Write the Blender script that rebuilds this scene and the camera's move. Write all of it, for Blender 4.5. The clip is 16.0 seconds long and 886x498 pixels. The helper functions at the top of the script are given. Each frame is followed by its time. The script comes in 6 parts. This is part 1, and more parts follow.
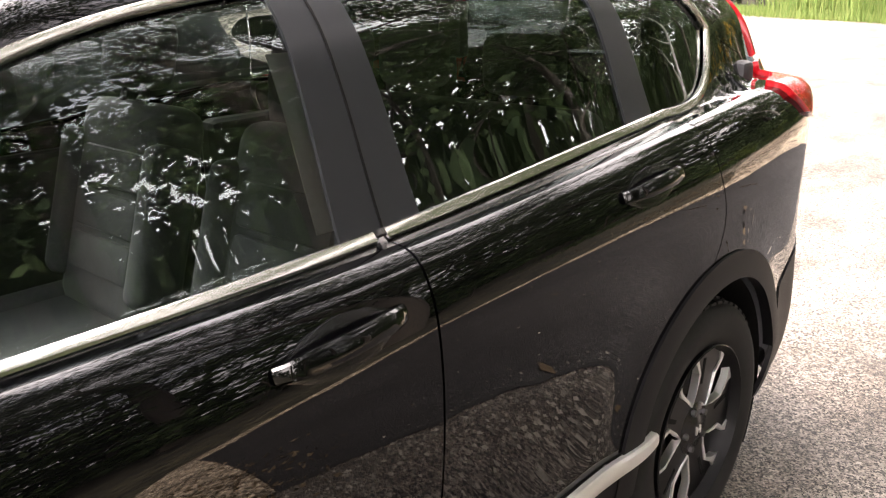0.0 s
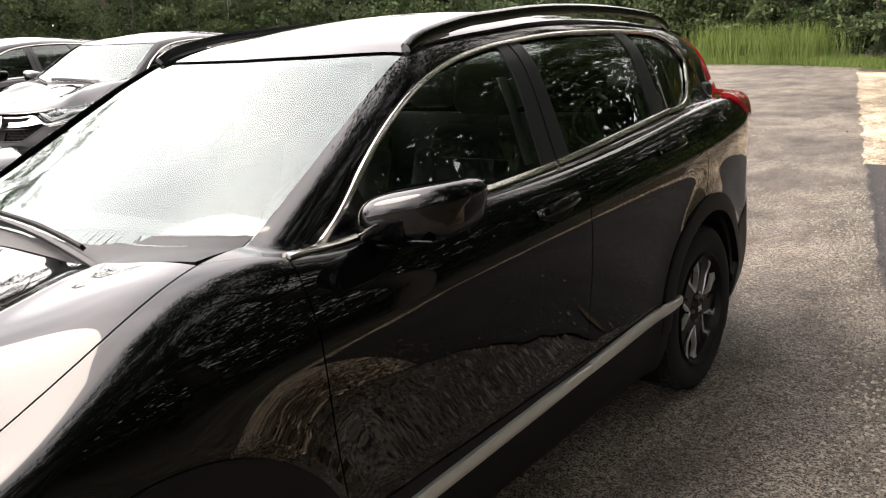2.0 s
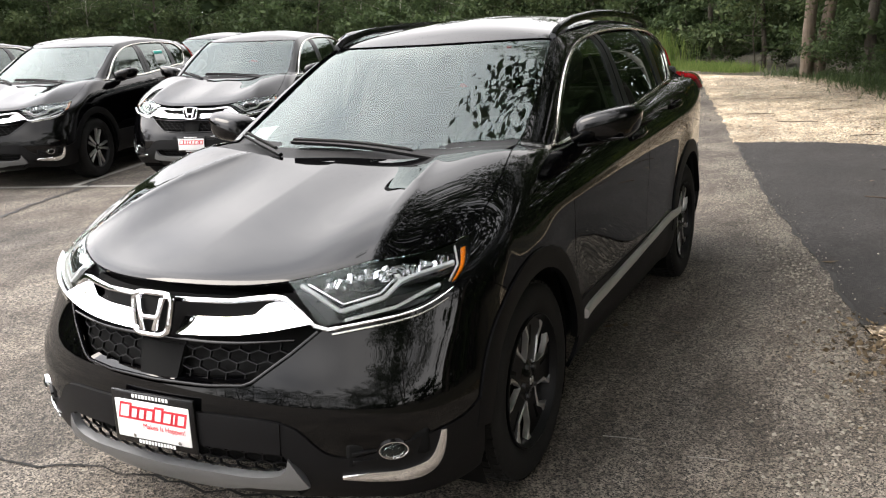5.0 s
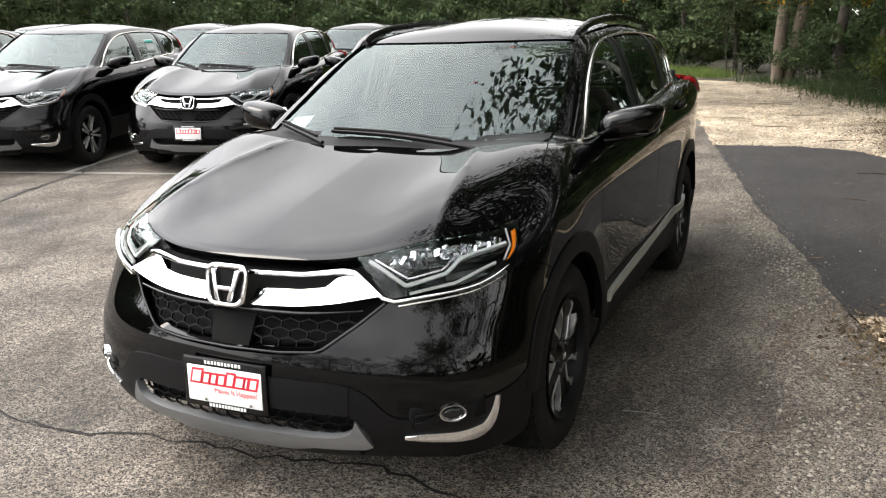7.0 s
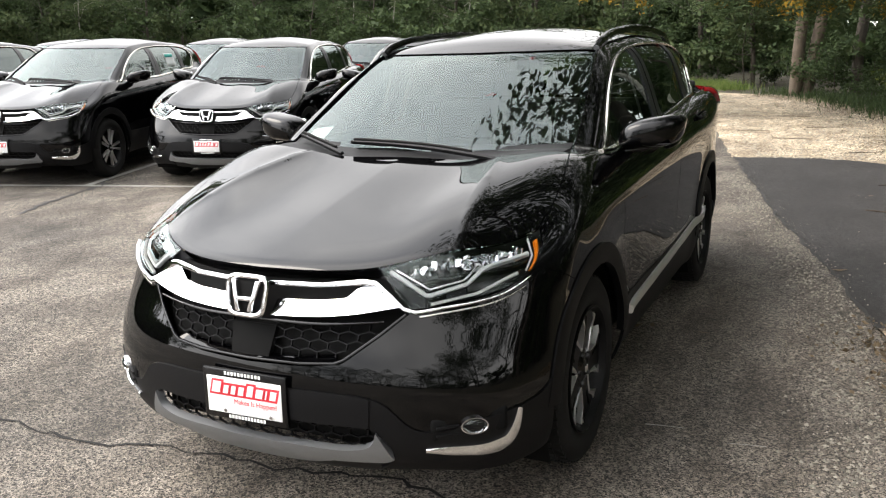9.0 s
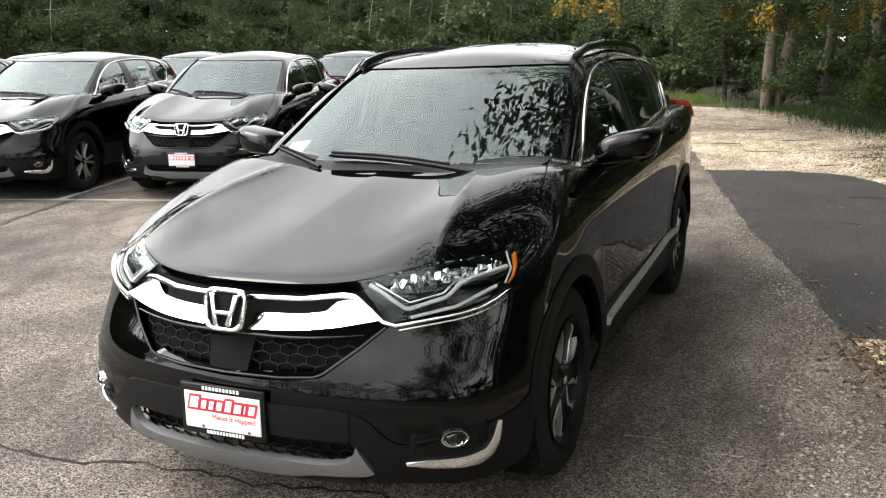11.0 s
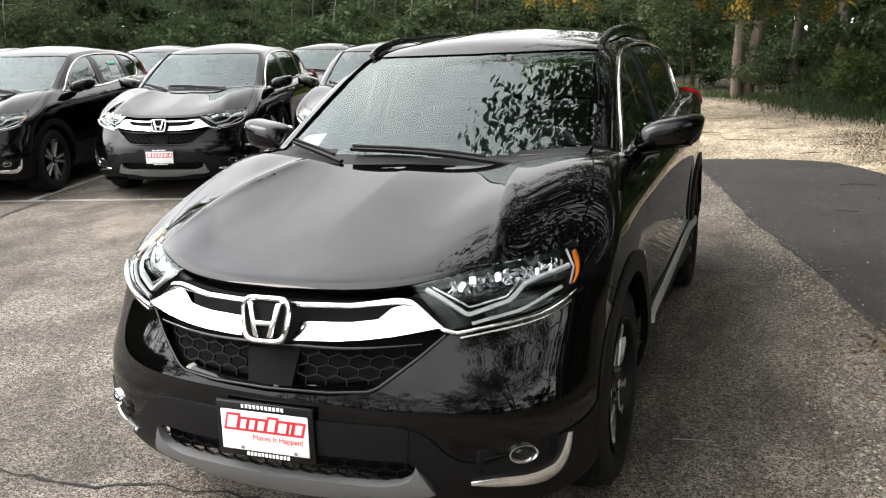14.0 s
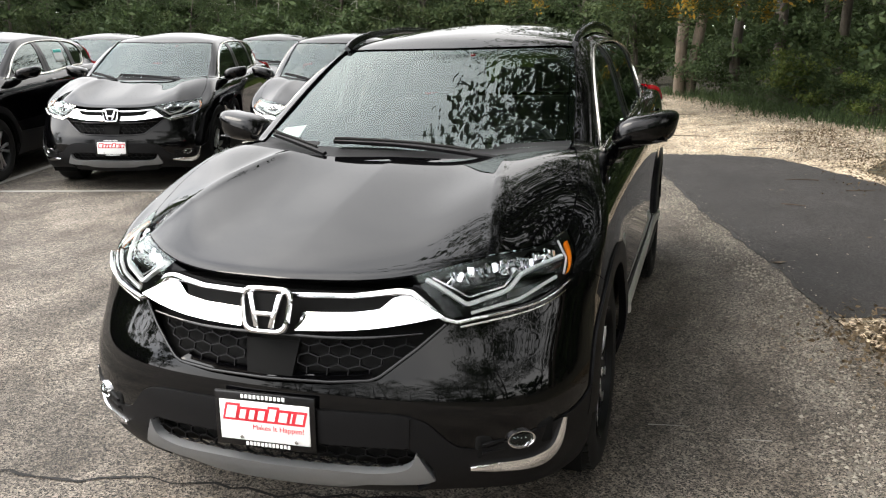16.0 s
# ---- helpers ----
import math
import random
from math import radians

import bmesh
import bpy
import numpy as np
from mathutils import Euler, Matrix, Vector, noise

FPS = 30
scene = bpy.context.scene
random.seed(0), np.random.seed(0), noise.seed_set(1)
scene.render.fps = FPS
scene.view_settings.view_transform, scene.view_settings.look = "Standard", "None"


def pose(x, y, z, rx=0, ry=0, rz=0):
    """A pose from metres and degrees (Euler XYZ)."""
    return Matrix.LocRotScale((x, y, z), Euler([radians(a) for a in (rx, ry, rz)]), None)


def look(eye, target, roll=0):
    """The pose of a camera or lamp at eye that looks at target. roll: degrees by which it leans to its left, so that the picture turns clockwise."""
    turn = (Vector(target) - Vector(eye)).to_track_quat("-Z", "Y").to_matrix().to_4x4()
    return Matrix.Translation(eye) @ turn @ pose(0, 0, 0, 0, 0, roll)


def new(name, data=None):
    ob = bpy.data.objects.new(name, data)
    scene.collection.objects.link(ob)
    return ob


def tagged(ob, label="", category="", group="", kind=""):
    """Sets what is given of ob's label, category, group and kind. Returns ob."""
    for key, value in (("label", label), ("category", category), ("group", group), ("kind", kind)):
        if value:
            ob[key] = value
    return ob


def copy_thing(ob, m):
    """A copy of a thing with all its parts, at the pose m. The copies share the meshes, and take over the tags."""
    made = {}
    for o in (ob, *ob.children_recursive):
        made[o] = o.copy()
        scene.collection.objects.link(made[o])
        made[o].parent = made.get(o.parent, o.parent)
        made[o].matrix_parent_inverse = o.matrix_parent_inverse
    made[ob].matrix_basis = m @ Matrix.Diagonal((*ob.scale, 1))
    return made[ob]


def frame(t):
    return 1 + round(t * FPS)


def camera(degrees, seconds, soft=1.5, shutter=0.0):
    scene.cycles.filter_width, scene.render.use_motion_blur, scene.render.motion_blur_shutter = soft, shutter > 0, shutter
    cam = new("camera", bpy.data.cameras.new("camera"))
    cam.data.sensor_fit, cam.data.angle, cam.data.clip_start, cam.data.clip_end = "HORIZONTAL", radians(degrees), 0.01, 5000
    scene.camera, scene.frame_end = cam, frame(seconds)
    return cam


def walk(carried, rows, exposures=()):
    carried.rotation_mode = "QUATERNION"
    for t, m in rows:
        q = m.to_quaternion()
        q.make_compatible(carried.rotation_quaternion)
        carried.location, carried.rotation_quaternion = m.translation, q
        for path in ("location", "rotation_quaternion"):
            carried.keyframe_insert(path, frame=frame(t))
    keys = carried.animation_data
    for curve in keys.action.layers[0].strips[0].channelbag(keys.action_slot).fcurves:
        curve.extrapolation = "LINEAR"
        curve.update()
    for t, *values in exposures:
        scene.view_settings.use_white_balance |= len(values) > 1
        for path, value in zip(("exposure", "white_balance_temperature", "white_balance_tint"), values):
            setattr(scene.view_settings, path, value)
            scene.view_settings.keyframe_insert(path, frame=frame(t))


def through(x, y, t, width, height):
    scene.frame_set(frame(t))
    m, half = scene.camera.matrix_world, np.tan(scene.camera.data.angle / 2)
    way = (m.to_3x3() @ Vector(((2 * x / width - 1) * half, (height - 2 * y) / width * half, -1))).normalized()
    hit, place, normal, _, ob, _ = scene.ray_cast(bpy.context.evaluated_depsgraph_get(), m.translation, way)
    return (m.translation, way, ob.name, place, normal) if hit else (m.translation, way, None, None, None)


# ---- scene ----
cam = camera(56.0, 16.0, soft=1.2)
PATH = [
    (0, (1.735, 0.735, 1.542), (0.446, 2.133, 0.923), -1.3),
    (0.5, (1.871, 0.355, 1.622), (0.618, 1.799, 1.036), -2.1),
    (1, (1.945, -0.008, 1.572), (0.789, 1.551, 1.087), -2.6),
    (1.5, (2.079, -0.386, 1.544), (0.900, 1.158, 1.069), -1.9),
    (2, (2.144, -0.715, 1.572), (0.945, 0.808, 1.078), -3.5),
    (2.5, (2.079, -1.095, 1.536), (0.940, 0.459, 0.999), -3.3),
    (3, (2.089, -1.420, 1.549), (1.009, 0.176, 1.016), -1.9),
    (3.5, (2.108, -1.751, 1.579), (1.088, -0.102, 1.087), -2.3),
    (4, (2.008, -2.074, 1.557), (1.038, -0.392, 1.076), -3.7),
    (4.5, (1.920, -2.359, 1.571), (0.988, -0.660, 1.076), -3.7),
    (4.7, (1.923, -2.460, 1.570), (1.006, -0.753, 1.076), -3.6),
    (6.8, (1.760, -2.914, 1.580), (0.929, -1.166, 1.075), -1.9),
    (7, (1.756, -2.920, 1.584), (0.931, -1.169, 1.082), -1.7),
    (7.5, (1.741, -2.919, 1.577), (0.910, -1.166, 1.091), -1.1),
    (8, (1.726, -2.909, 1.571), (0.875, -1.163, 1.095), -1.7),
    (8.5, (1.730, -2.908, 1.569), (0.866, -1.167, 1.095), -1.9),
    (11, (1.723, -2.918, 1.570), (0.911, -1.144, 1.129), -1.8),
    (11.5, (1.718, -2.915, 1.569), (0.923, -1.134, 1.128), -1.5),
    (12, (1.689, -2.913, 1.565), (0.906, -1.127, 1.122), -1.4),
    (12.5, (1.628, -2.955, 1.557), (0.851, -1.166, 1.114), -1.2),
    (13, (1.576, -2.959, 1.555), (0.798, -1.170, 1.112), -0.7),
    (13.5, (1.478, -2.889, 1.542), (0.718, -1.095, 1.092), -1.4),
    (14, (1.371, -2.833, 1.550), (0.640, -1.029, 1.091), -2.4),
    (14.5, (1.298, -2.859, 1.559), (0.655, -1.026, 1.083), -2.6),
    (15, (1.261, -2.904, 1.563), (0.652, -1.063, 1.073), -2.5),
    (15.5, (1.241, -2.925, 1.561), (0.635, -1.083, 1.070), -1.8),
    (16, (1.230, -2.938, 1.561), (0.630, -1.091, 1.082), -1.4),
]
walk(cam, [(t, look(eye, target, roll)) for t, eye, target, roll in PATH],
     [(0, 2.36, 6900, 22), (0.5, 1.8, 6800, 16), (1.0, 1.08, 6750, 15), (1.5, .66, 6750, 15), (2.0, .58, 6850, 17), (3.0, .45, 6800, 16), (4.5, .24, 6550, 13), (7.0, .19, 6450, 11), (16.0, .19, 6450, 10)])

# ---- sky, sun ----
SUN_EL, SUN_AZ = radians(50), radians(250)
world = bpy.data.worlds.new("overcast_sky")
scene.world = world
world.use_nodes = True
wn, wl = world.node_tree.nodes, world.node_tree.links
wn.clear()
w_out = wn.new("ShaderNodeOutputWorld")
w_bg = wn.new("ShaderNodeBackground")
w_sky = wn.new("ShaderNodeTexSky")
w_sky.sky_type, w_sky.sun_disc = "NISHITA", False
w_sky.sun_elevation, w_sky.sun_rotation = SUN_EL, SUN_AZ
w_co = wn.new("ShaderNodeTexCoord")
w_noise = wn.new("ShaderNodeTexNoise")
w_noise.inputs["Scale"].default_value, w_noise.inputs["Detail"].default_value = 1.6, 6
w_ramp = wn.new("ShaderNodeValToRGB")
w_ramp.color_ramp.elements[0].position, w_ramp.color_ramp.elements[0].color = 0.3, (7.5, 7.7, 8.1, 1)
w_ramp.color_ramp.elements[1].position, w_ramp.color_ramp.elements[1].color = 0.75, (23, 22.3, 21.3, 1)
w_mix = wn.new("ShaderNodeMix")
w_mix.data_type = "RGBA"
w_mix.inputs[0].default_value = 0.85
wl.new(w_co.outputs["Generated"], w_noise.inputs["Vector"])
wl.new(w_noise.outputs["Fac"], w_ramp.inputs["Fac"])
# the cloud is thinner and brighter round the sun
w_dot = wn.new("ShaderNodeVectorMath")
w_dot.operation = "DOT_PRODUCT"
w_dot.inputs[1].default_value = (math.cos(SUN_EL) * math.sin(SUN_AZ), math.cos(SUN_EL) * math.cos(SUN_AZ), math.sin(SUN_EL))
wl.new(w_co.outputs["Generated"], w_dot.inputs[0])
w_glow = wn.new("ShaderNodeMapRange")
w_glow.interpolation_type = "SMOOTHSTEP"
w_glow.inputs["From Min"].default_value, w_glow.inputs["From Max"].default_value = 0.4, 1.0
w_glow.inputs["To Min"].default_value, w_glow.inputs["To Max"].default_value = 0.85, 3.1
wl.new(w_dot.outputs["Value"], w_glow.inputs["Value"])
w_mul = wn.new("ShaderNodeVectorMath")
w_mul.operation = "SCALE"
wl.new(w_ramp.outputs["Color"], w_mul.inputs[0])
# an overcast dome, darker overhead than near the horizon
w_sep = wn.new("ShaderNodeSeparateXYZ")
wl.new(w_co.outputs["Generated"], w_sep.inputs[0])
w_dome = wn.new("ShaderNodeMapRange")
w_dome.inputs["From Min"].default_value, w_dome.inputs["From Max"].default_value = 0.25, 0.7
w_dome.inputs["To Min"].default_value, w_dome.inputs["To Max"].default_value = 1.4, 1.05
wl.new(w_sep.outputs["Z"], w_dome.inputs["Value"])
w_both = wn.new("ShaderNodeMath")
w_both.operation = "MULTIPLY"
wl.new(w_glow.outputs["Result"], w_both.inputs[0])
wl.new(w_dome.outputs["Result"], w_both.inputs[1])
wl.new(w_both.outputs["Value"], w_mul.inputs["Scale"])
wl.new(w_sky.outputs["Color"], w_mix.inputs[6])
wl.new(w_mul.outputs["Vector"], w_mix.inputs[7])
wl.new(w_mix.outputs[2], w_bg.inputs["Color"])
wl.new(w_bg.outputs["Background"], w_out.inputs["Surface"])
w_bg.inputs["Strength"].default_value = 0.135
sun = new("sun", bpy.data.lights.new("sun", "SUN"))
sun.data.energy, sun.data.angle, sun.data.color = 3.0, radians(36), (1, 0.92, 0.80)
sun.matrix_world = look((0, 0, 30), (30 * math.sin(SUN_AZ + math.pi) / math.tan(SUN_EL), 30 * math.cos(SUN_AZ + math.pi) / math.tan(SUN_EL), 0))

# ---- materials ----
def principled(name, color, rough=0.5, metal=0.0, coat=0.0, **more):
    m = bpy.data.materials.new(name)
    m.use_nodes = True
    b = m.node_tree.nodes["Principled BSDF"]
    b.inputs["Base Color"].default_value = (*color, 1)
    b.inputs["Roughness"].default_value, b.inputs["Metallic"].default_value = rough, metal
    b.inputs["Coat Weight"].default_value, b.inputs["Coat Roughness"].default_value = coat, 0.015
    for key, value in more.items():
        b.inputs[key.replace("_", " ")].default_value = value
    return m


def grain(m, scale, amount, low=0.8, high=1.2, bump=0.0, detail=5, rough=0.0, coords="Object", stretch=(1, 1, 1)):
    """Vary a material's colour, relief and gloss with noise at two scales."""
    n, l = m.node_tree.nodes, m.node_tree.links
    b = n["Principled BSDF"]
    co, mp = n.new("ShaderNodeTexCoord"), n.new("ShaderNodeMapping")
    mp.inputs["Scale"].default_value = stretch
    l.new(co.outputs[coords], mp.inputs["Vector"])
    a, c = n.new("ShaderNodeTexNoise"), n.new("ShaderNodeTexNoise")
    a.inputs["Scale"].default_value, a.inputs["Detail"].default_value = scale, detail
    c.inputs["Scale"].default_value, c.inputs["Detail"].default_value = scale / 14, 4
    l.new(mp.outputs["Vector"], a.inputs["Vector"])
    l.new(mp.outputs["Vector"], c.inputs["Vector"])
    mul = n.new("ShaderNodeMath")
    mul.operation = "MULTIPLY_ADD"
    mul.inputs[1].default_value = 0.5
    half = n.new("ShaderNodeMath")
    half.operation = "MULTIPLY"
    half.inputs[1].default_value = 0.5
    l.new(c.outputs["Fac"], half.inputs[0])
    l.new(a.outputs["Fac"], mul.inputs[0])
    l.new(half.outputs[0], mul.inputs[2])
    rng = n.new("ShaderNodeMapRange")
    rng.inputs["From Min"].default_value, rng.inputs["From Max"].default_value = 0.32, 0.68
    rng.inputs["To Min"].default_value, rng.inputs["To Max"].default_value = low, high
    l.new(mul.outputs[0], rng.inputs["Value"])
    mix = n.new("ShaderNodeVectorMath")
    mix.operation = "SCALE"
    mix.inputs[0].default_value = b.inputs["Base Color"].default_value[:3]
    l.new(rng.outputs["Result"], mix.inputs["Scale"])
    l.new(mix.outputs["Vector"], b.inputs["Base Color"])
    if bump:
        bm = n.new("ShaderNodeBump")
        bm.inputs["Distance"].default_value, bm.inputs["Strength"].default_value = bump, amount
        l.new(a.outputs["Fac"], bm.inputs["Height"])
        l.new(bm.outputs["Normal"], b.inputs["Normal"])
    return m


def glass(name, tint, ior=1.8):
    """A thin pane: clear tinted passage with a Fresnel gloss."""
    m = bpy.data.materials.new(name)
    m.use_nodes = True
    n, l = m.node_tree.nodes, m.node_tree.links
    n.clear()
    out, mix, fr = n.new("ShaderNodeOutputMaterial"), n.new("ShaderNodeMixShader"), n.new("ShaderNodeFresnel")
    tr, gl = n.new("ShaderNodeBsdfTransparent"), n.new("ShaderNodeBsdfGlossy")
    fr.inputs["IOR"].default_value = ior
    tr.inputs["Color"].default_value, gl.inputs["Color"].default_value = (*tint, 1), (0.9, 1, 0.97, 1)
    gl.inputs["Roughness"].default_value = 0.0
    l.new(fr.outputs["Fac"], mix.inputs["Fac"])
    l.new(tr.outputs["BSDF"], mix.inputs[1])
    l.new(gl.outputs["BSDF"], mix.inputs[2])
    l.new(mix.outputs["Shader"], out.inputs["Surface"])
    return m


PAINT = principled("black_clearcoat_paint", (0.0008, 0.0008, 0.001), 0.5, 0.0, 1.0, Specular_IOR_Level=0.0)
PAINT.node_tree.nodes["Principled BSDF"].inputs["Coat IOR"].default_value = 1.41
CLAD = grain(principled("black_textured_plastic", (0.0025, 0.0025, 0.003), 0.5, Specular_IOR_Level=0.2), 700, 0.3, 0.85, 1.15, 0.0005)
GLOSSBLACK = principled("gloss_black_plastic", (0.0015, 0.0015, 0.002), 0.2)
PILLAR = principled("satin_black_pillar_film", (0.008, 0.009, 0.011), 0.32)
CHROME = principled("chrome", (0.88, 0.88, 0.9), 0.06, 1.0)
BRIGHT = principled("satin_bright_trim", (0.62, 0.6, 0.55), 0.22, 1.0)
SILL = principled("brushed_silver_sill", (0.74, 0.73, 0.70), 0.5, 1.0)
SILVER = grain(principled("silver_paint", (0.20, 0.205, 0.212), 0.38, 0.6), 300, 0.1, 0.95, 1.05)
MACHINED = principled("machined_alloy", (0.8, 0.8, 0.79), 0.45, 1.0)
RUBBER = grain(principled("tyre_rubber", (0.006, 0.0058, 0.0055), 0.75, Specular_IOR_Level=0.3), 60, 0.3, 0.7, 1.5, 0.001)
# near-black for dark parts; also stands in for deep shade in hollows
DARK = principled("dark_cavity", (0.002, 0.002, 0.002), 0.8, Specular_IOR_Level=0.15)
GLASS_FRONT = glass("windshield_glass", (0.84, 0.92, 0.89), 1.68)
GLASS_SIDE = glass("side_glass", (0.62, 0.68, 0.66), 1.75)
GLASS_PRIV = glass("privacy_glass", (0.20, 0.22, 0.215), 1.8)
LENS = glass("clear_lens", (0.93, 0.94, 0.95), 1.5)
REDLENS = principled("red_lamp_lens", (0.36, 0.006, 0.010), 0.2, 0.0, 0.6)
AMBER = principled("amber_reflector", (0.85, 0.22, 0.01), 0.15, 0.0, 1.0)
LAMPGREY = principled("lamp_bezel", (0.72, 0.725, 0.73), 0.28, 0.8)
LAMPDARK = principled("lamp_inside", (0.012, 0.012, 0.014), 0.3, 0.6)
BRAKE = principled("brake_iron", (0.02, 0.019, 0.018), 0.6, 0.5)
DARKSTEEL = principled("dark_steel", (0.12, 0.12, 0.12), 0.35, 1.0)
WHITE = principled("white_plastic", (0.8, 0.8, 0.79), 0.4)
REDINK = principled("red_print", (0.62, 0.02, 0.035), 0.5)
BLACKINK = principled("black_print", (0.012, 0.012, 0.012), 0.5)
SEATFAB = grain(principled("grey_seat_fabric", (0.03, 0.031, 0.033), 0.85), 220, 0.4, 0.8, 1.2, 0.001)
DASHMAT = grain(principled("dash_plastic", (0.014, 0.0145, 0.0155), 0.6), 400, 0.2, 0.9, 1.1, 0.0004)
HEADLINER = principled("pale_headliner", (0.22, 0.215, 0.205), 0.9)
PAPER = principled("sticker_paper", (0.75, 0.78, 0.77), 0.6)
TEAL = principled("teal_print", (0.05, 0.42, 0.36), 0.6)

import itertools

# ---- the car body's skin, as one smooth implicit form (front to -y, left side to +x) ----
def spline(xs, ys):
    """Natural cubic through a few points; straight beyond its ends."""
    xs, ys = np.array(xs, float), np.array(ys, float)
    n, h = len(xs), np.diff(xs)
    a, r = np.eye(n), np.zeros(n)
    for i in range(1, n - 1):
        a[i, i - 1:i + 2] = h[i - 1], 2 * (h[i - 1] + h[i]), h[i]
        r[i] = 6 * ((ys[i + 1] - ys[i]) / h[i] - (ys[i] - ys[i - 1]) / h[i - 1])
    m = np.linalg.solve(a, r)

    def f(x):
        x = np.asarray(x, float)
        c = np.clip(x, xs[0], xs[-1])
        i = np.clip(np.searchsorted(xs, c) - 1, 0, n - 2)
        p, q, d = xs[i + 1] - c, c - xs[i], h[i]
        v = (m[i] * p ** 3 + m[i + 1] * q ** 3) / (6 * d) + (ys[i] / d - m[i] * d / 6) * p + (ys[i + 1] / d - m[i + 1] * d / 6) * q
        s0 = (ys[1] - ys[0]) / h[0] - h[0] * m[1] / 6
        s1 = (ys[-1] - ys[-2]) / h[-1] + h[-1] * m[-2] / 6
        return v + np.where(x < xs[0], (x - xs[0]) * s0, 0) + np.where(x > xs[-1], (x - xs[-1]) * s1, 0)
    return f


def smax(a, b, k):
    h = np.clip(0.5 + 0.5 * (a - b) / k, 0, 1)
    return b * (1 - h) + a * h + k * h * (1 - h)


def step(a, b, x):
    t = np.clip((x - a) / (b - a), 0, 1)
    return t * t * (3 - 2 * t)


SECTION = spline((.12, .25, .36, .48, .60, .75, .90, 1.0, 1.08, 1.15, 1.22, 1.32), (.77, .862, .901, .913, .911, .914, .921, .920, .904, .864, .815, .75))
PLAN = spline((-.98, -.7, -.4, 0, .6, 1.5, 2.4, 2.8, 3.2, 3.5, 3.7), (-.15, -.035, -.008, -.004, 0, .003, 0, -.008, -.04, -.095, -.16))
NOSE = spline((.066, .216, .296, .416, .546, .626, .706, .786, .866, .946, 1.066), (-.645, -.815, -.88, -.90, -.895, -.875, -.845, -.82, -.798, -.745, -.605))
BOW = spline((.166, .296, .596, .766, .886, .966), (.28, .28, .27, .37, .42, .44))
DECK = spline((.3, .6, 1.5, 2.5, 3.2, 3.7), (1.115, 1.145, 1.172, 1.232, 1.255, 1.23))
TAIL = spline((.2, .4, .6, .8, 1.1, 1.3), (3.52, 3.65, 3.68, 3.64, 3.62, 3.57))
GREEN = spline((-.1, 0, .2, .4, .5), (.85, .808, .742, .655, .60))
ROOF = spline((.8, 1.03, 1.3, 1.7, 2.2, 2.7, 3.1, 3.4), (1.505, 1.558, 1.613, 1.660, 1.666, 1.640, 1.594, 1.542))
# heights of the hood and fender tops: rows from the nose back, columns from the middle out
HOOD_Y, HOOD_X = (-.95, -.75, -.45, -.1, .25, .55), (0, .35, .6, .8, .95)
HOOD_Z = np.array(((.835, .797, .740, .678, .607), (.902, .887, .847, .773, .723), (.983, .982, .978, .880, .850),
                   (1.057, 1.058, 1.086, 1.036, .985), (1.117, 1.122, 1.150, 1.136, 1.07), (1.141, 1.155, 1.156, 1.139, 1.136)))
HOOD_ROWS = [spline((-.35, *HOOD_X), (row[1], *row)) for row in HOOD_Z]
HOOD_MIX = [spline(HOOD_Y, row) for row in np.eye(len(HOOD_Y))]
AXLES = (0.0, 2.66)
HUB = 0.362


def nose_line(z, a):
    """How far forward the front reaches at a height and a distance from the middle."""
    a = np.abs(a)
    return NOSE(z) + BOW(z) * a ** 2 + (.25 - .13 * step(.6, .82, z)) * a ** 6


def hood_height(y, a):
    """The top of hood and fenders, with the sharp crease along each side; the deck under the glass farther back."""
    z = DECK(y) - .04 * a ** 2
    k = np.flatnonzero(y < .7)
    if len(k):
        q, b = np.clip(y[k], -1.1, .7), np.clip(a[k], 0, 1)
        h = sum(mix(q) * row(b) for mix, row in zip(HOOD_MIX, HOOD_ROWS))
        d = b - (.505 - .2 * q)
        h = h + .014 * np.exp(-np.abs(d) / .035) * step(.3, .1, q) * step(-.72, -.4, q)
        s = step(.35, .7, y[k])
        z[k] = h * (1 - s) + z[k] * s
    return z


def skin(p):
    """Below nought inside the body, above it outside, about metres from the skin."""
    a, y, z = np.abs(p[:, 0]), p[:, 1], p[:, 2]
    zz = z - .06 * (y - 1.4) * step(.6, 1.0, z)
    side = SECTION(zz) + PLAN(y)
    for ax in AXLES:
        d = np.hypot(y - ax, z - HUB)
        side = side + .016 * np.exp(-((d - .44) / .10) ** 2)
    f_side = (a - side) * .97
    f_front = (nose_line(z, a) - y) * .93
    f_top = (z - hood_height(y, a)) * .97
    f_rear = y - (TAIL(z) - .14 * a ** 2 - .2 * a ** 6)
    low = smax(f_front, f_side, .12)
    low = smax(low, f_top, .03)
    low = smax(low, f_rear, .16)
    low = smax(low, .19 - z, .06)
    g_side = (a - (GREEN(z - (1.128 + .066 * (y - 1.09))) - .12 * np.clip(y - 2.2, 0, 2) ** 2)) * .9
    g_roof = z - (ROOF(y) - (.08 + .12 * step(1.0, 1.7, y)) * a ** 2 - .10 * a ** 6)
    g_ws = (z - (1.136 + (y - .27 - .25 * a ** 2) * .53)) * .88
    g_rear = (y - (3.60 - (z - 1.2) * .72 - .10 * a ** 2)) * .81
    green = smax(g_side, g_roof, .10)
    green = smax(green, g_ws, .05)
    green = smax(green, g_rear, .08)
    green = smax(green, 1.0 - z, .02)
    return -smax(-low, -green, .012)


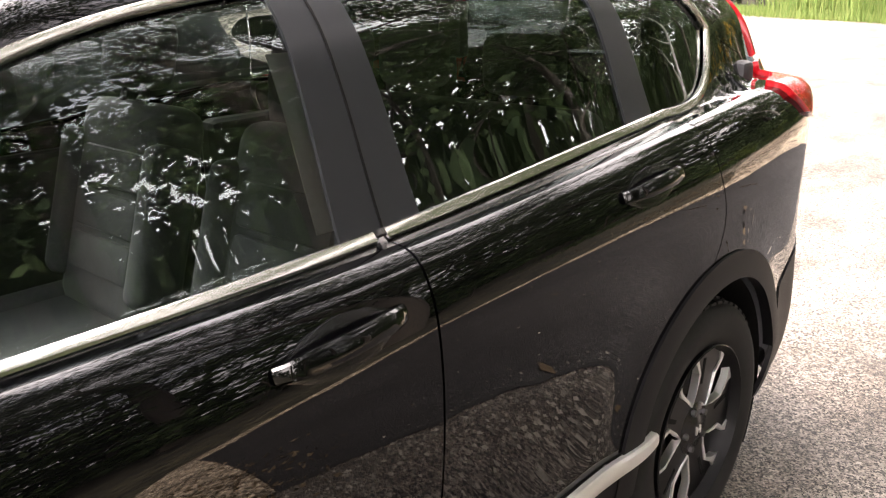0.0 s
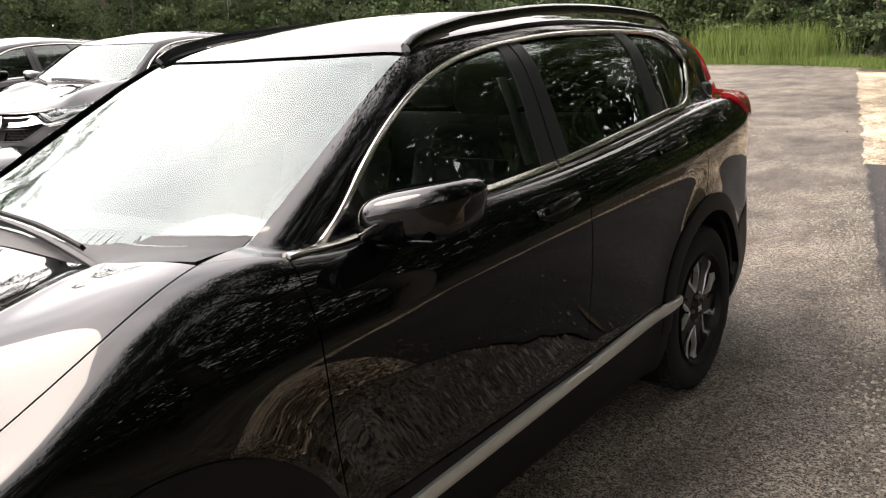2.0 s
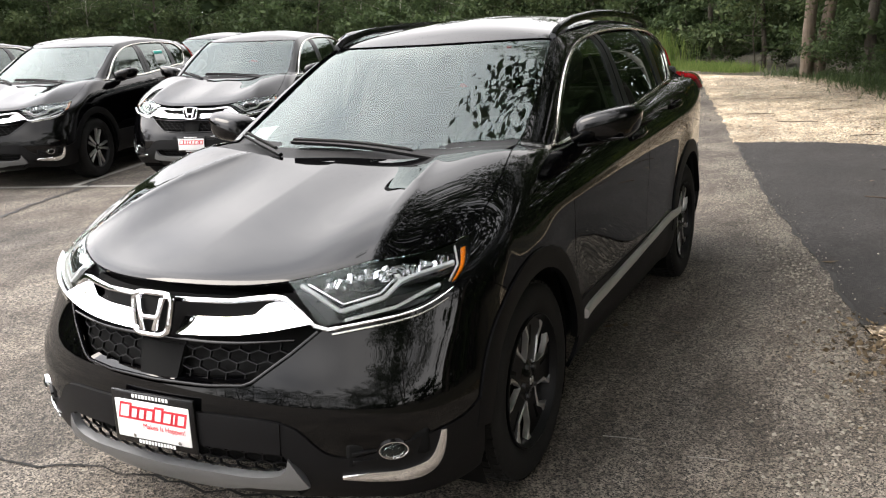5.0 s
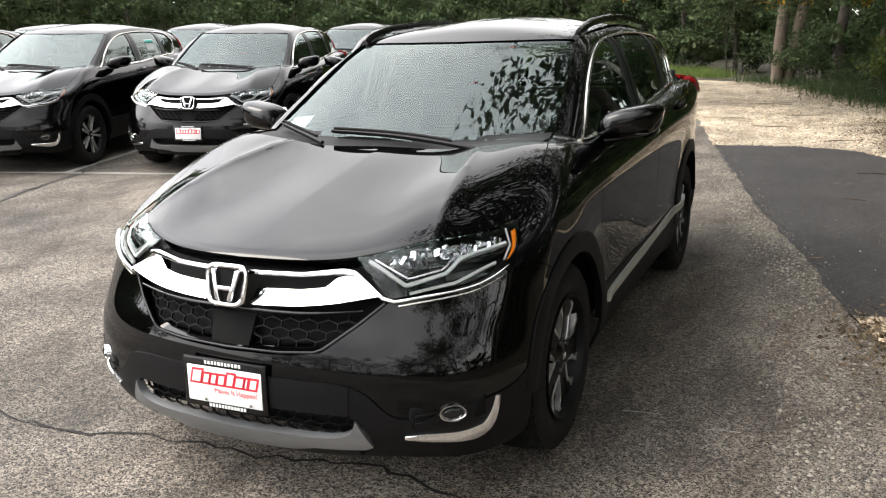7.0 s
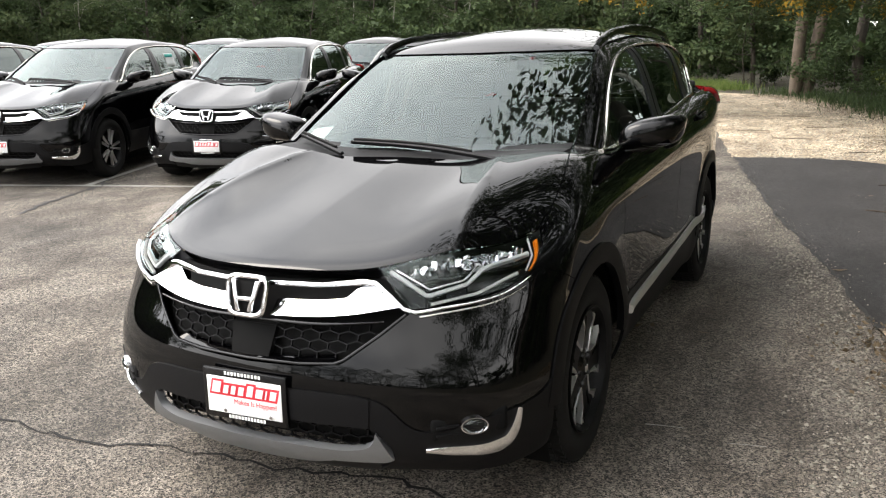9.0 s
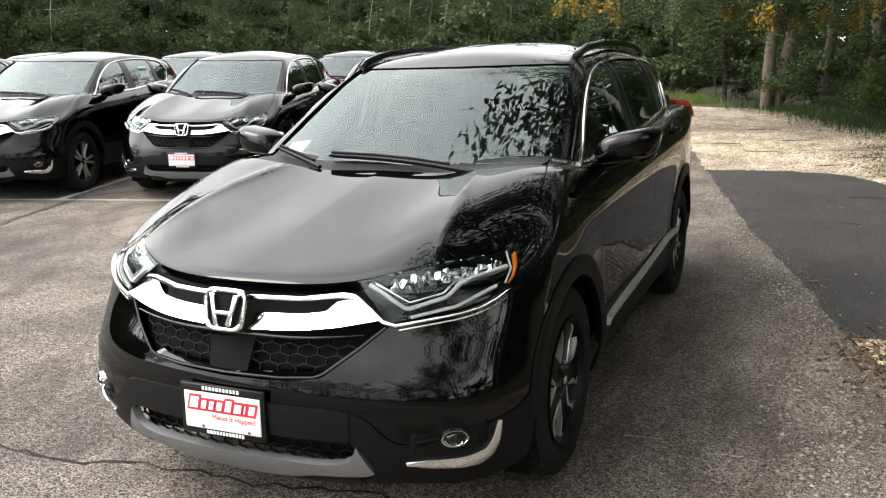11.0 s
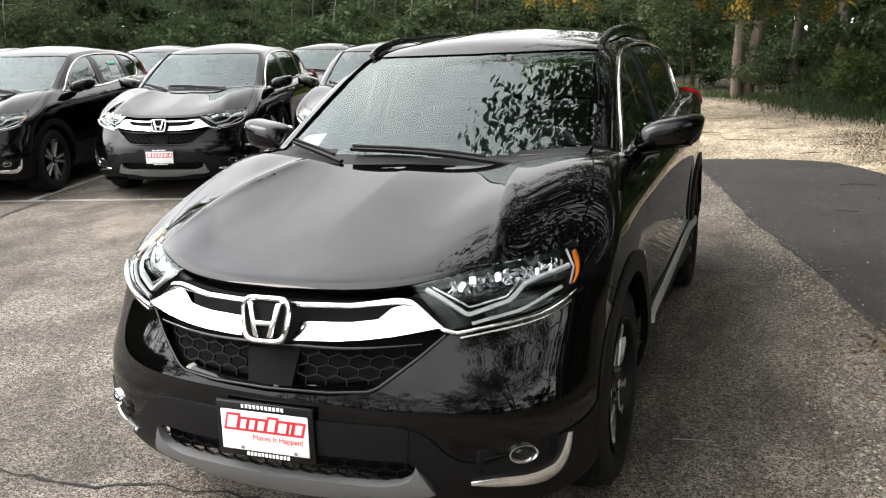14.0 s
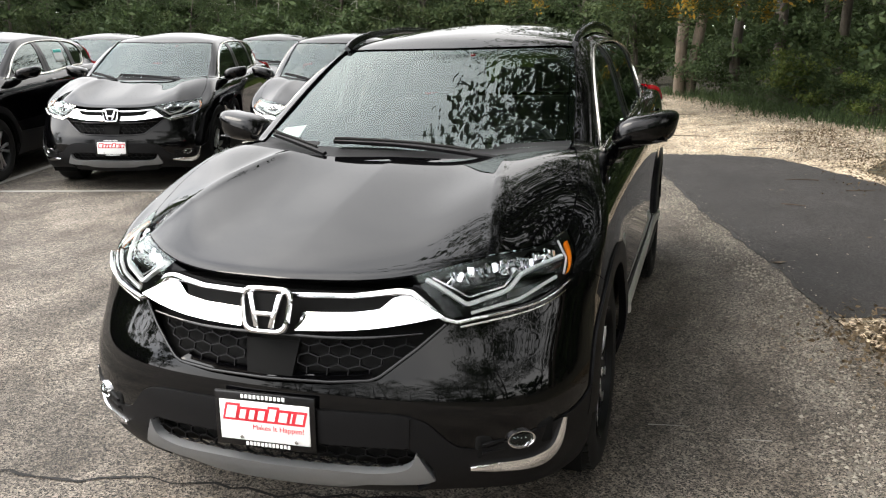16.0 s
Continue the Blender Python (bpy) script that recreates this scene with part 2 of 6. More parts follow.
def normals(p, e=.002, base=None):
    if base is None:
        g = np.stack([skin(p + d) - skin(p - d) for d in np.eye(3) * e], 1)
    else:
        g = np.stack([skin(p + d) - base for d in np.eye(3) * e], 1)
    return g / np.maximum(np.linalg.norm(g, axis=1, keepdims=True), 1e-9)


def snap(p, off=0.0, rounds=16):
    """Bring points to the skin, and off metres out of it."""
    p = np.array(p, float).reshape(-1, 3)
    for _ in range(rounds):
        f = skin(p)
        if np.abs(f).max() < 3e-6:
            break
        p = p - np.clip(f, -.06, .06)[:, None] * normals(p, .002, f)
    p[np.abs(p[:, 0]) < 1e-3, 0] = 0
    return p + off * normals(p)


def curve(pts, n=40, smooth=True, stay=False):
    """A polyline of n points through a few, laid on the skin."""
    pts = np.array(pts, float)
    t = np.r_[0, np.cumsum(np.linalg.norm(np.diff(pts, axis=0), axis=1))]
    u = np.linspace(0, t[-1], n)
    if smooth and len(pts) > 2:
        p = np.stack([spline(t, pts[:, i])(u) for i in range(3)], 1)
    else:
        p = np.stack([np.interp(u, t, pts[:, i]) for i in range(3)], 1)
    return p if stay else snap(p)


def resample(c, n, lo=0.0, hi=1.0):
    t = np.r_[0, np.cumsum(np.linalg.norm(np.diff(c, axis=0), axis=1))]
    u = np.linspace(lo, hi, n) * t[-1]
    return np.stack([np.interp(u, t, c[:, i]) for i in range(3)], 1)


def coons(bottom, top, left, right, nu, nv, gap=.0, mid=False):
    """A grid of nv x nu points between four curves (bottom and top run left to right, left and right bottom to top)."""
    b, t, l, r = resample(bottom, nu), resample(top, nu), resample(left, nv), resample(right, nv)
    u, v = np.linspace(0, 1, nu)[None, :, None], np.linspace(0, 1, nv)[:, None, None]
    grid = (1 - v) * b[None] + v * t[None] + (1 - u) * l[:, None] + u * r[:, None]
    grid -= (1 - u) * (1 - v) * b[0] + u * (1 - v) * b[-1] + (1 - u) * v * t[0] + u * v * t[-1]
    if gap:
        wide = max(np.linalg.norm(grid[nv // 2, -1] - grid[nv // 2, 0]), .02)
        tall = max(np.linalg.norm(grid[-1, nu // 2] - grid[0, nu // 2]), .02)
        for k, size in ((1, wide), (0, tall)):
            g = np.moveaxis(grid, k, 0)
            s = min(gap / size, .2)
            a0, a1 = g[0] + (g[-1] - g[0]) * s, g[-1] + (g[0] - g[-1]) * s
            g[-1] = a1
            if not (mid and k == 1):
                g[0] = a0
    return grid


# ---- meshes and parts ----
DETAIL = [1.0]


def mesh_of(name, verts, faces, material, smooth=True):
    me = bpy.data.meshes.new(name)
    me.from_pydata([tuple(v) for v in verts], [], [tuple(f) for f in faces])
    me.materials.append(material)
    if smooth:
        me.shade_smooth()
    me.update()
    return me


def put(name, me, parent=None, label="", m=None):
    ob = new(name, me)
    ob.parent = parent
    if m is not None:
        ob.matrix_basis = m
    if label:
        ob["label"] = label
    return ob


def part(name, bm, material, parent, label="", smooth=True, m=None):
    """Link a bmesh as one mesh object under a thing or under a part."""
    me = bpy.data.meshes.new(name)
    bmesh.ops.recalc_face_normals(bm, faces=bm.faces)
    bm.to_mesh(me)
    bm.free()
    me.materials.append(material)
    if smooth:
        me.shade_smooth()
        me.set_sharp_from_angle(angle=radians(38))
    return put(name, me, parent, label, m)


def grid_faces(nv, nu, start=0):
    return [(start + j * nu + i, start + j * nu + i + 1, start + (j + 1) * nu + i + 1, start + (j + 1) * nu + i) for j in range(nv - 1) for i in range(nu - 1)]


def rimmed(grid, depth, whole=False):
    """Vertices and faces of a panel with its edges folded in by depth; whole: mirrored across x = 0 and joined there."""
    nv, nu = grid.shape[:2]
    p = grid.reshape(-1, 3)
    n = normals(p)
    faces = grid_faces(nv, nu)
    loop = [i for i in range(nu)] + [j * nu + nu - 1 for j in range(1, nv)] + [(nv - 1) * nu + i for i in range(nu - 2, -1, -1)] + [j * nu for j in range(nv - 2, 0, -1)]
    verts = list(p)
    back = {}
    for i in loop:
        back[i] = len(verts)
        verts.append(p[i] - depth * n[i])
    for a, b in zip(loop, loop[1:] + loop[:1]):
        if whole and abs(p[a][0]) < 2e-3 and abs(p[b][0]) < 2e-3:
            continue
        faces.append((b, a, back[a], back[b]))
    verts = np.array(verts)
    if whole:
        k = len(verts)
        verts = np.r_[verts, verts * (-1, 1, 1)]
        faces = faces + [tuple(k + i for i in reversed(f)) for f in faces]
    return verts, faces


def panel(name, grid, material, parent, depth=.014, off=0.0, whole=False, both=True, label="", fit=True):
    """A body panel from a grid of points; both: on the right side too."""
    nv, nu = grid.shape[:2]
    p = snap(grid, off) if fit else grid.reshape(-1, 3)
    verts, faces = rimmed(p.reshape(nv, nu, 3), depth, whole)
    obs = []
    for side in ((1, -1) if both and not whole else (1,)):
        v = verts * (side, 1, 1)
        me = mesh_of(name, v, faces if side > 0 else [tuple(reversed(f)) for f in faces], material)
        if whole:
            bm = bmesh.new()
            bm.from_mesh(me)
            bmesh.ops.remove_doubles(bm, verts=bm.verts, dist=1e-4)
            bm.to_mesh(me)
            bm.free()
        me.shade_smooth()
        me.set_sharp_from_angle(angle=radians(50))
        obs.append(put(name, me, parent, label))
    return obs


def sweep(line, width, height, up=None, taper=None, closed=False, across=None):
    """A rounded bar along a line: width across, height along the skin's normal (or up)."""
    n = len(line)
    tan = np.gradient(line, axis=0)
    tan /= np.maximum(np.linalg.norm(tan, axis=1, keepdims=True), 1e-9)
    nor = normals(line) if up is None else np.tile(np.array(up, float), (n, 1))
    acr = np.cross(tan, nor)
    acr /= np.maximum(np.linalg.norm(acr, axis=1, keepdims=True), 1e-9)
    nor = np.cross(acr, tan)
    prof = [(-.5, -.5), (-.5, .15), (-.36, .42), (0, .5), (.36, .42), (.5, .15), (.5, -.5)]
    scale = np.ones(n) if taper is None else np.interp(np.linspace(0, 1, n), np.linspace(0, 1, len(taper)), taper)
    k = len(prof)
    verts = np.concatenate([[line[i] + acr[i] * w * width * scale[i] + nor[i] * h * height for w, h in prof] for i in range(n)])
    faces = [(i * k + j, i * k + (j + 1) % k, (i + 1) * k + (j + 1) % k, (i + 1) * k + j) for i in range(n - 1) for j in range(k)]
    faces += [tuple(range(k)), tuple(range((n - 1) * k, n * k))[::-1]]
    return verts, faces


def bar(name, line, width, height, material, parent, both=True, up=None, taper=None, label=""):
    if len(line) > 30 and DETAIL[0] < 1:
        line = resample(line, len(line) // 3)
    v, f = sweep(line, width, height, up, taper)
    obs = []
    for side in ((1, -1) if both else (1,)):
        bm = bmesh.new()
        vs = [bm.verts.new(p * (side, 1, 1)) for p in v]
        for q in f:
            bm.faces.new([vs[i] for i in q])
        obs.append(part(name, bm, material, parent, label))
    return obs


def lathe(profile, n=48, axis=0):
    """A bmesh turned from (radius, along) points round the x axis."""
    bm = bmesh.new()
    rings = []
    for r, x in profile:
        rings.append([bm.verts.new((x, r * math.cos(2 * math.pi * i / n), r * math.sin(2 * math.pi * i / n))) for i in range(n)])
    for a, b in zip(rings, rings[1:]):
        for i in range(n):
            bm.faces.new((a[i], a[(i + 1) % n], b[(i + 1) % n], b[i]))
    return bm


def box(bm, x0, x1, y0, y1, z0, z1, bevel=0.0, m=None, segments=2):
    made = bmesh.ops.create_cube(bm, size=1, matrix=Matrix.Translation(((x0 + x1) / 2, (y0 + y1) / 2, (z0 + z1) / 2)) @ Matrix.Diagonal((x1 - x0, y1 - y0, z1 - z0, 1)))
    vs = made["verts"]
    if bevel:
        es = list({e for v in vs for e in v.link_edges})
        out = bmesh.ops.bevel(bm, geom=es, offset=bevel, segments=segments, affect="EDGES", profile=.5, clamp_overlap=True)
        vs = list({v for f in out["faces"] for v in f.verts} | {v for v in vs if v.is_valid})
    if m is not None:
        bmesh.ops.transform(bm, matrix=m, verts=vs)
    return vs

# ---- shut lines and edges of the body, left side ----
HOOD_FRONT = curve(((0, -.783, .881), (.2, -.767, .884), (.41, -.7, .894), (.60, -.562, .923), (.74, -.407, .961), (.80, -.272, .972)), 60)
HOOD_SIDE = curve(((.80, -.272, .972), (.795, -.09, 1.03), (.77, .10, 1.10), (.735, .265, 1.156)), 40)
HOOD_REAR = curve(((0, .232, 1.115), (.28, .228, 1.118), (.52, .228, 1.14), (.735, .265, 1.156)), 40)
HOOD_MID = curve(((0, -.783, .881), (0, -.647, .916), (0, -.3, 1.021), (0, .232, 1.115)), 50)
i_lamp = int(np.argmin(np.linalg.norm(HOOD_FRONT - (.41, -.71, .881), axis=1)))
LAMP_TOP = HOOD_FRONT[i_lamp:]
LAMP_IN = curve(((.518, -.71, .766), tuple(LAMP_TOP[0])), 12)
LAMP_LOW = curve(((.518, -.71, .766), (.65, -.638, .788), (.77, -.538, .816), (.838, -.458, .862)), 40)
LAMP_OUT = curve(((.838, -.458, .862), (.838, -.362, .915), (.80, -.272, .972)), 14)
A_BASE = curve(((.735, .265, 1.156), (.77, .35, 1.14), (.803, .43, 1.104)), 10)


def ring(ax, r, a0, a1, n=30):
    """An arc round a wheel on the side of the body, angles from straight back over the top; it flattens a little to the rear."""
    t = np.radians(np.linspace(a0, a1, n))
    r = r - (.035 * (1 - np.linspace(a0, a1, n) / 180) if ax == 0 else 0)
    return snap(np.stack([np.full(n, .905), ax + r * np.cos(t), HUB + r * np.sin(t)], 1))


SEAM_A = np.r_[A_BASE, curve(((.803, .43, 1.104), (.905, .415, 1.0), (.91, .43, .75), (.91, .445, .52)), 30)[1:]]
SEAM_A2 = curve(((.91, .445, .52), (.91, .43, .75), (.905, .415, 1.0), (.803, .43, 1.104)), 40)
SEAM_B = curve(((.925, 1.575, .52), (.92, 1.61, .75), (.922, 1.605, 1.0), (.80, 1.60, 1.153)), 40)
SEAM_C = np.r_[ring(2.66, .495, 160, 121, 16), curve(((.905, 2.405, .793), (.90, 2.60, .88), (.90, 2.643, .955), (.88, 2.6, 1.082), (.785, 2.525, 1.223)), 30)[1:]]
BELT_F = curve(((.803, .43, 1.104), (.805, 1.05, 1.127), (.80, 1.60, 1.153)), 50)
BELT_R = curve(((.80, 1.60, 1.153), (.798, 1.93, 1.178), (.794, 2.25, 1.204), (.785, 2.525, 1.223)), 50)
KICK = curve(((.785, 2.525, 1.223), (.775, 2.68, 1.224), (.75, 2.85, 1.294), (.70, 2.925, 1.399)), 30)
SILL_F = curve(((.91, .445, .52), (.92, 1.0, .52), (.925, 1.575, .52)), 30)
SILL_R = curve(((.925, 1.575, .52), (.92, 1.9, .525), tuple(SEAM_C[0])), 30)
DLO_TOP = curve(((.70, 2.925, 1.399), (.66, 2.8, 1.495), (.65, 2.5, 1.545), (.65, 2.1, 1.562), (.65, 1.7, 1.56), (.66, 1.35, 1.522), (.69, 1.06, 1.441), (.72, .9, 1.365), (.76, .73, 1.256), (.80, .57, 1.147), (.802, .45, 1.102)), 90)
WS_EDGE = curve(((.705, .42, 1.165), (.68, .62, 1.27), (.645, .85, 1.395), (.615, 1.02, 1.487), (.595, 1.14, 1.55)), 40)
GUTTER = curve(((.595, 1.14, 1.55), (.585, 1.5, 1.59), (.57, 2, 1.605), (.56, 2.6, 1.58), (.53, 3.1, 1.535), (.50, 3.27, 1.51)), 60)
WS_LOW = curve(((0, .27, 1.147), (.3, .295, 1.15), (.55, .36, 1.155), (.705, .42, 1.165)), 40)
WS_TOP = curve(((0, 1.03, 1.55), (.3, 1.06, 1.55), (.595, 1.14, 1.55)), 30)
WS_MID = curve(((0, .27, 1.147), (0, .68, 1.365), (0, 1.03, 1.55)), 40)


def flip(c):
    return c[::-1]


def lerp_rows(a, b, n, rows):
    a, b = resample(a, n), resample(b, n)
    v = np.linspace(0, 1, rows)[:, None, None]
    return (1 - v) * a[None] + v * b[None]


def hex_mesh(x0, x1, low, high, cw, ch, wall, off, deep, skip=lambda x, z: False):
    """Honeycomb bars over the nose between heights low(x) and high(x), in the plane of the skin."""
    segs = []
    row, z = 0, -1.0
    dx, dz = cw, ch * 1.5
    zs = np.arange(0, 1.3, dz)
    for row, z in enumerate(zs):
        for x in np.arange(x0 - cw, x1 + cw, dx):
            cx = x + (dx / 2 if row % 2 else 0)
            pts = [(cx, z + ch), (cx + dx / 2, z + ch / 2), (cx + dx / 2, z - ch / 2), (cx, z - ch)]
            segs += list(zip(pts, pts[1:]))
    verts, faces = [], []
    for (ax, az), (bx, bz) in segs:
        mx, mz = (ax + bx) / 2, (az + bz) / 2
        if not (x0 <= mx <= x1 and low(abs(mx)) <= mz <= high(abs(mx))) or skip(mx, mz):
            continue
        a, b = np.array((ax, -.9, az)), np.array((bx, -.9, bz))
        t = (b - a) / np.linalg.norm(b - a)
        s = np.array((-t[2], 0, t[0])) * wall / 2
        k = len(verts)
        for q in (a, b):
            for w, o in ((-1, 0), (1, 0), (1, 1), (-1, 1)):
                verts.append((*(q + w * s), o))
        for i in range(4):
            faces.append((k + i, k + (i + 1) % 4, k + 4 + (i + 1) % 4, k + 4 + i))
    v = np.array(verts)
    p = v[:, :3].copy()
    p[:, 1] = nose_line(p[:, 2], p[:, 0])
    p[:, 1] -= off - v[:, 3] * deep
    return p, faces


WHEELS = {}
SPOKE = principled("black_wheel_paint", (0.0015, 0.0015, 0.002), 0.35, 0.0, 0.0, Specular_IOR_Level=0.2)


def build_wheel(style, parent, at, side):
    """Wheel with tyre at one corner; side 1: left. The meshes are made once for each style."""
    m = Matrix.Translation(at) @ Matrix.Diagonal((side, 1, 1, 1))
    if style in WHEELS:
        for top in WHEELS[style]:
            ob = put(top.name.split(".")[0], top.data, parent, "", m)
            ob["label"] = top["label"]
            for child in top.children:
                put(child.name.split(".")[0], child.data, ob, "", child.matrix_basis)
        return
    tyre_profile = [(.232, -.205), (.262, -.222), (.31, -.232), (.345, -.222), (.357, -.19), (.362, -.12), (.362, -.075), (.357, -.03), (.349, -.008), (.335, .004), (.31, .010), (.285, .008), (.262, .002), (.244, -.008), (.232, -.012)]
    tyre = part("tyre", lathe(tyre_profile, 64 if style == "touring" else 36), RUBBER, parent, "black rubber road tyre", m=m)
    tv, tf = [], []
    for row, (x, w) in enumerate(((-.195, .030), (-.150, .034), (-.105, .034), (-.060, .034), (-.022, .022))):
        for i in range(56):
            t = 2 * math.pi * (i + (row % 2) * .5) / 56
            k = len(tv)
            for dx, dy, r in itertools.product((-w / 2, w / 2), (-.013, .013), (.356, .365)):
                r -= .007 if row in (0, 4) else 0
                tv.append((x + dx, dy * math.cos(t) - r * math.sin(t), dy * math.sin(t) + r * math.cos(t)))
            tf += [(k, k + 1, k + 3, k + 2), (k + 4, k + 6, k + 7, k + 5), (k, k + 4, k + 5, k + 1), (k + 2, k + 3, k + 7, k + 6), (k + 1, k + 5, k + 7, k + 3)]
    if style == "touring":
        put("tread", mesh_of("tread", tv, tf, RUBBER, False), tyre)
    rim = part("rim", lathe([(.236, -.012), (.242, -.002), (.243, .004), (.238, .006), (.230, -.004), (.222, -.03), (.205, -.10), (.20, -.20), (.228, -.215)], 64), CLAD, parent, "gloss black alloy rim with machined edges", m=m)
    part("brake_disc", lathe([(.0, -.075), (.15, -.075), (.15, -.09), (.0, -.09)], 40), BRAKE, rim)

    def prism(pts, x0, x1, name, mat):
        bm = bmesh.new()
        a = [bm.verts.new((x1, q[0], q[1])) for q in pts]
        b = [bm.verts.new((x0, q[0], q[1])) for q in pts]
        bm.faces.new(a)
        bm.faces.new(b[::-1])
        for i in range(len(pts)):
            bm.faces.new((a[i], b[i], b[(i + 1) % len(pts)], a[(i + 1) % len(pts)]))
        bmesh.ops.bevel(bm, geom=[e for e in bm.edges if abs(e.verts[0].co.x - x1) < 1e-5 and abs(e.verts[1].co.x - x1) < 1e-5], offset=.002, segments=1, affect="EDGES")
        return part(name, bm, mat, rim)

    def pol(r, deg):
        return (r * math.sin(radians(deg)), r * math.cos(radians(deg)))

    for k in range(5):
        c = 72 * k + 18
        if style == "touring":
            prism([pol(.04, c - 36), pol(.078, c - 35), pol(.105, c - 20), pol(.160, c - 13), pol(.205, c - 21), pol(.237, c - 20), pol(.237, c), pol(.237, c + 20), pol(.205, c + 23), pol(.165, c + 19), pol(.110, c + 27), pol(.078, c + 36), pol(.04, c + 36)], -.045, -.022, "spoke", SPOKE)
            for edge_pts in ([pol(.076, c - 36.5), pol(.104, c - 23), pol(.160, c - 15.5), pol(.207, c - 23.5), pol(.239, c - 33), pol(.239, c - 18), pol(.205, c - 20), pol(.160, c - 12.5), pol(.107, c - 19), pol(.081, c - 33)],
                             [pol(.076, c + 36.5), pol(.109, c + 30), pol(.165, c + 21.5), pol(.206, c + 25.5), pol(.239, c + 25), pol(.239, c + 14), pol(.204, c + 22.5), pol(.164, c + 18), pol(.111, c + 26), pol(.081, c + 34)],
                             [pol(.2335, c + 27), pol(.239, c + 27), pol(.239, c + 33), pol(.239, c + 38), pol(.2335, c + 38), pol(.2335, c + 33)]):
                prism(edge_pts, -.040, -.0175, "machined_edge", MACHINED)
            prism([pol(.125, c - 8), pol(.20, c - 9), pol(.20, c - 4), pol(.125, c - 2)], -.030, -.0205, "spoke_groove", DARK)
        else:
            for s in (-1, 1):
                prism([pol(.04, c + s * 4), pol(.12, c + s * 5), pol(.236, c + s * 7), pol(.236, c + s * 15), pol(.12, c + s * 14), pol(.05, c + s * 34)], -.04, -.012, "spoke", MACHINED)
            prism([pol(.04, c - 8), pol(.225, c - 6), pol(.225, c + 6), pol(.04, c + 8)], -.05, -.028, "spoke_web", GLOSSBLACK)
    part("rim_lip", lathe([(.232, -.004), (.2355, .0015), (.239, .006), (.2405, .005)], 64), GLOSSBLACK, rim)
    part("hub", lathe([(.0, -.008), (.026, -.010), (.031, -.014), (.075, -.022), (.085, -.03), (.085, -.06)], 40), GLOSSBLACK, rim)
    nut = None
    for k in range(5):
        y, z = pol(.057, 72 * k + 54)
        if nut is None:
            bm = bmesh.new()
            bmesh.ops.create_cone(bm, cap_ends=True, segments=6, radius1=.010, radius2=.009, depth=.018, matrix=Matrix.Rotation(radians(90), 4, "Y"))
            nut = part("wheel_nut", bm, DARKSTEEL, rim, m=pose(-.018, y, z))
        else:
            put("wheel_nut", nut.data, rim, "", pose(-.018, y, z))
    bm = bmesh.new()
    box(bm, -.010, -.0045, -.013, -.007, -.012, .012, .001)
    box(bm, -.010, -.0045, .007, .013, -.012, .012, .001)
    box(bm, -.010, -.0048, -.008, .008, -.003, .003, .001)
    part("centre_badge", bm, MACHINED, rim)
    WHEELS[style] = (tyre, rim)


def build_seat(parent, x, y, name="front_seat"):
    bm = bmesh.new()
    box(bm, -.25, .25, -.26, .26, -.09, .09, .06, segments=3)
    for s in (-1, 1):
        box(bm, s * .235 - .05, s * .235 + .05, -.24, .26, -.05, .115, .04, segments=3)
    cushion = part("seat", bm, SEATFAB, parent, "grey fabric " + name.replace("_", " "), m=Matrix.Translation((x, y, .62)))
    bm = bmesh.new()
    box(bm, -.235, .235, -.065, .065, 0, .60, .055, segments=3)
    for s in (-1, 1):
        box(bm, s * .225 - .045, s * .225 + .045, -.10, .04, .08, .50, .035, segments=3)
    for z in (.12, .24, .36):
        box(bm, -.16, .16, -.078, -.05, z, z + .105, .02, segments=2)
    back = part("backrest", bm, SEATFAB, cushion, m=pose(0, .23, .05, -17, 0, 0))
    bm = bmesh.new()
    box(bm, -.13, .13, -.055, .055, .63, .82, .05, segments=3)
    for s in (-1, 1):
        box(bm, s * .06 - .006, s * .06 + .006, -.006, .006, .57, .65)
    part("headrest", bm, SEATFAB, cushion, m=pose(0, .23, .05, -14, 0, 0))


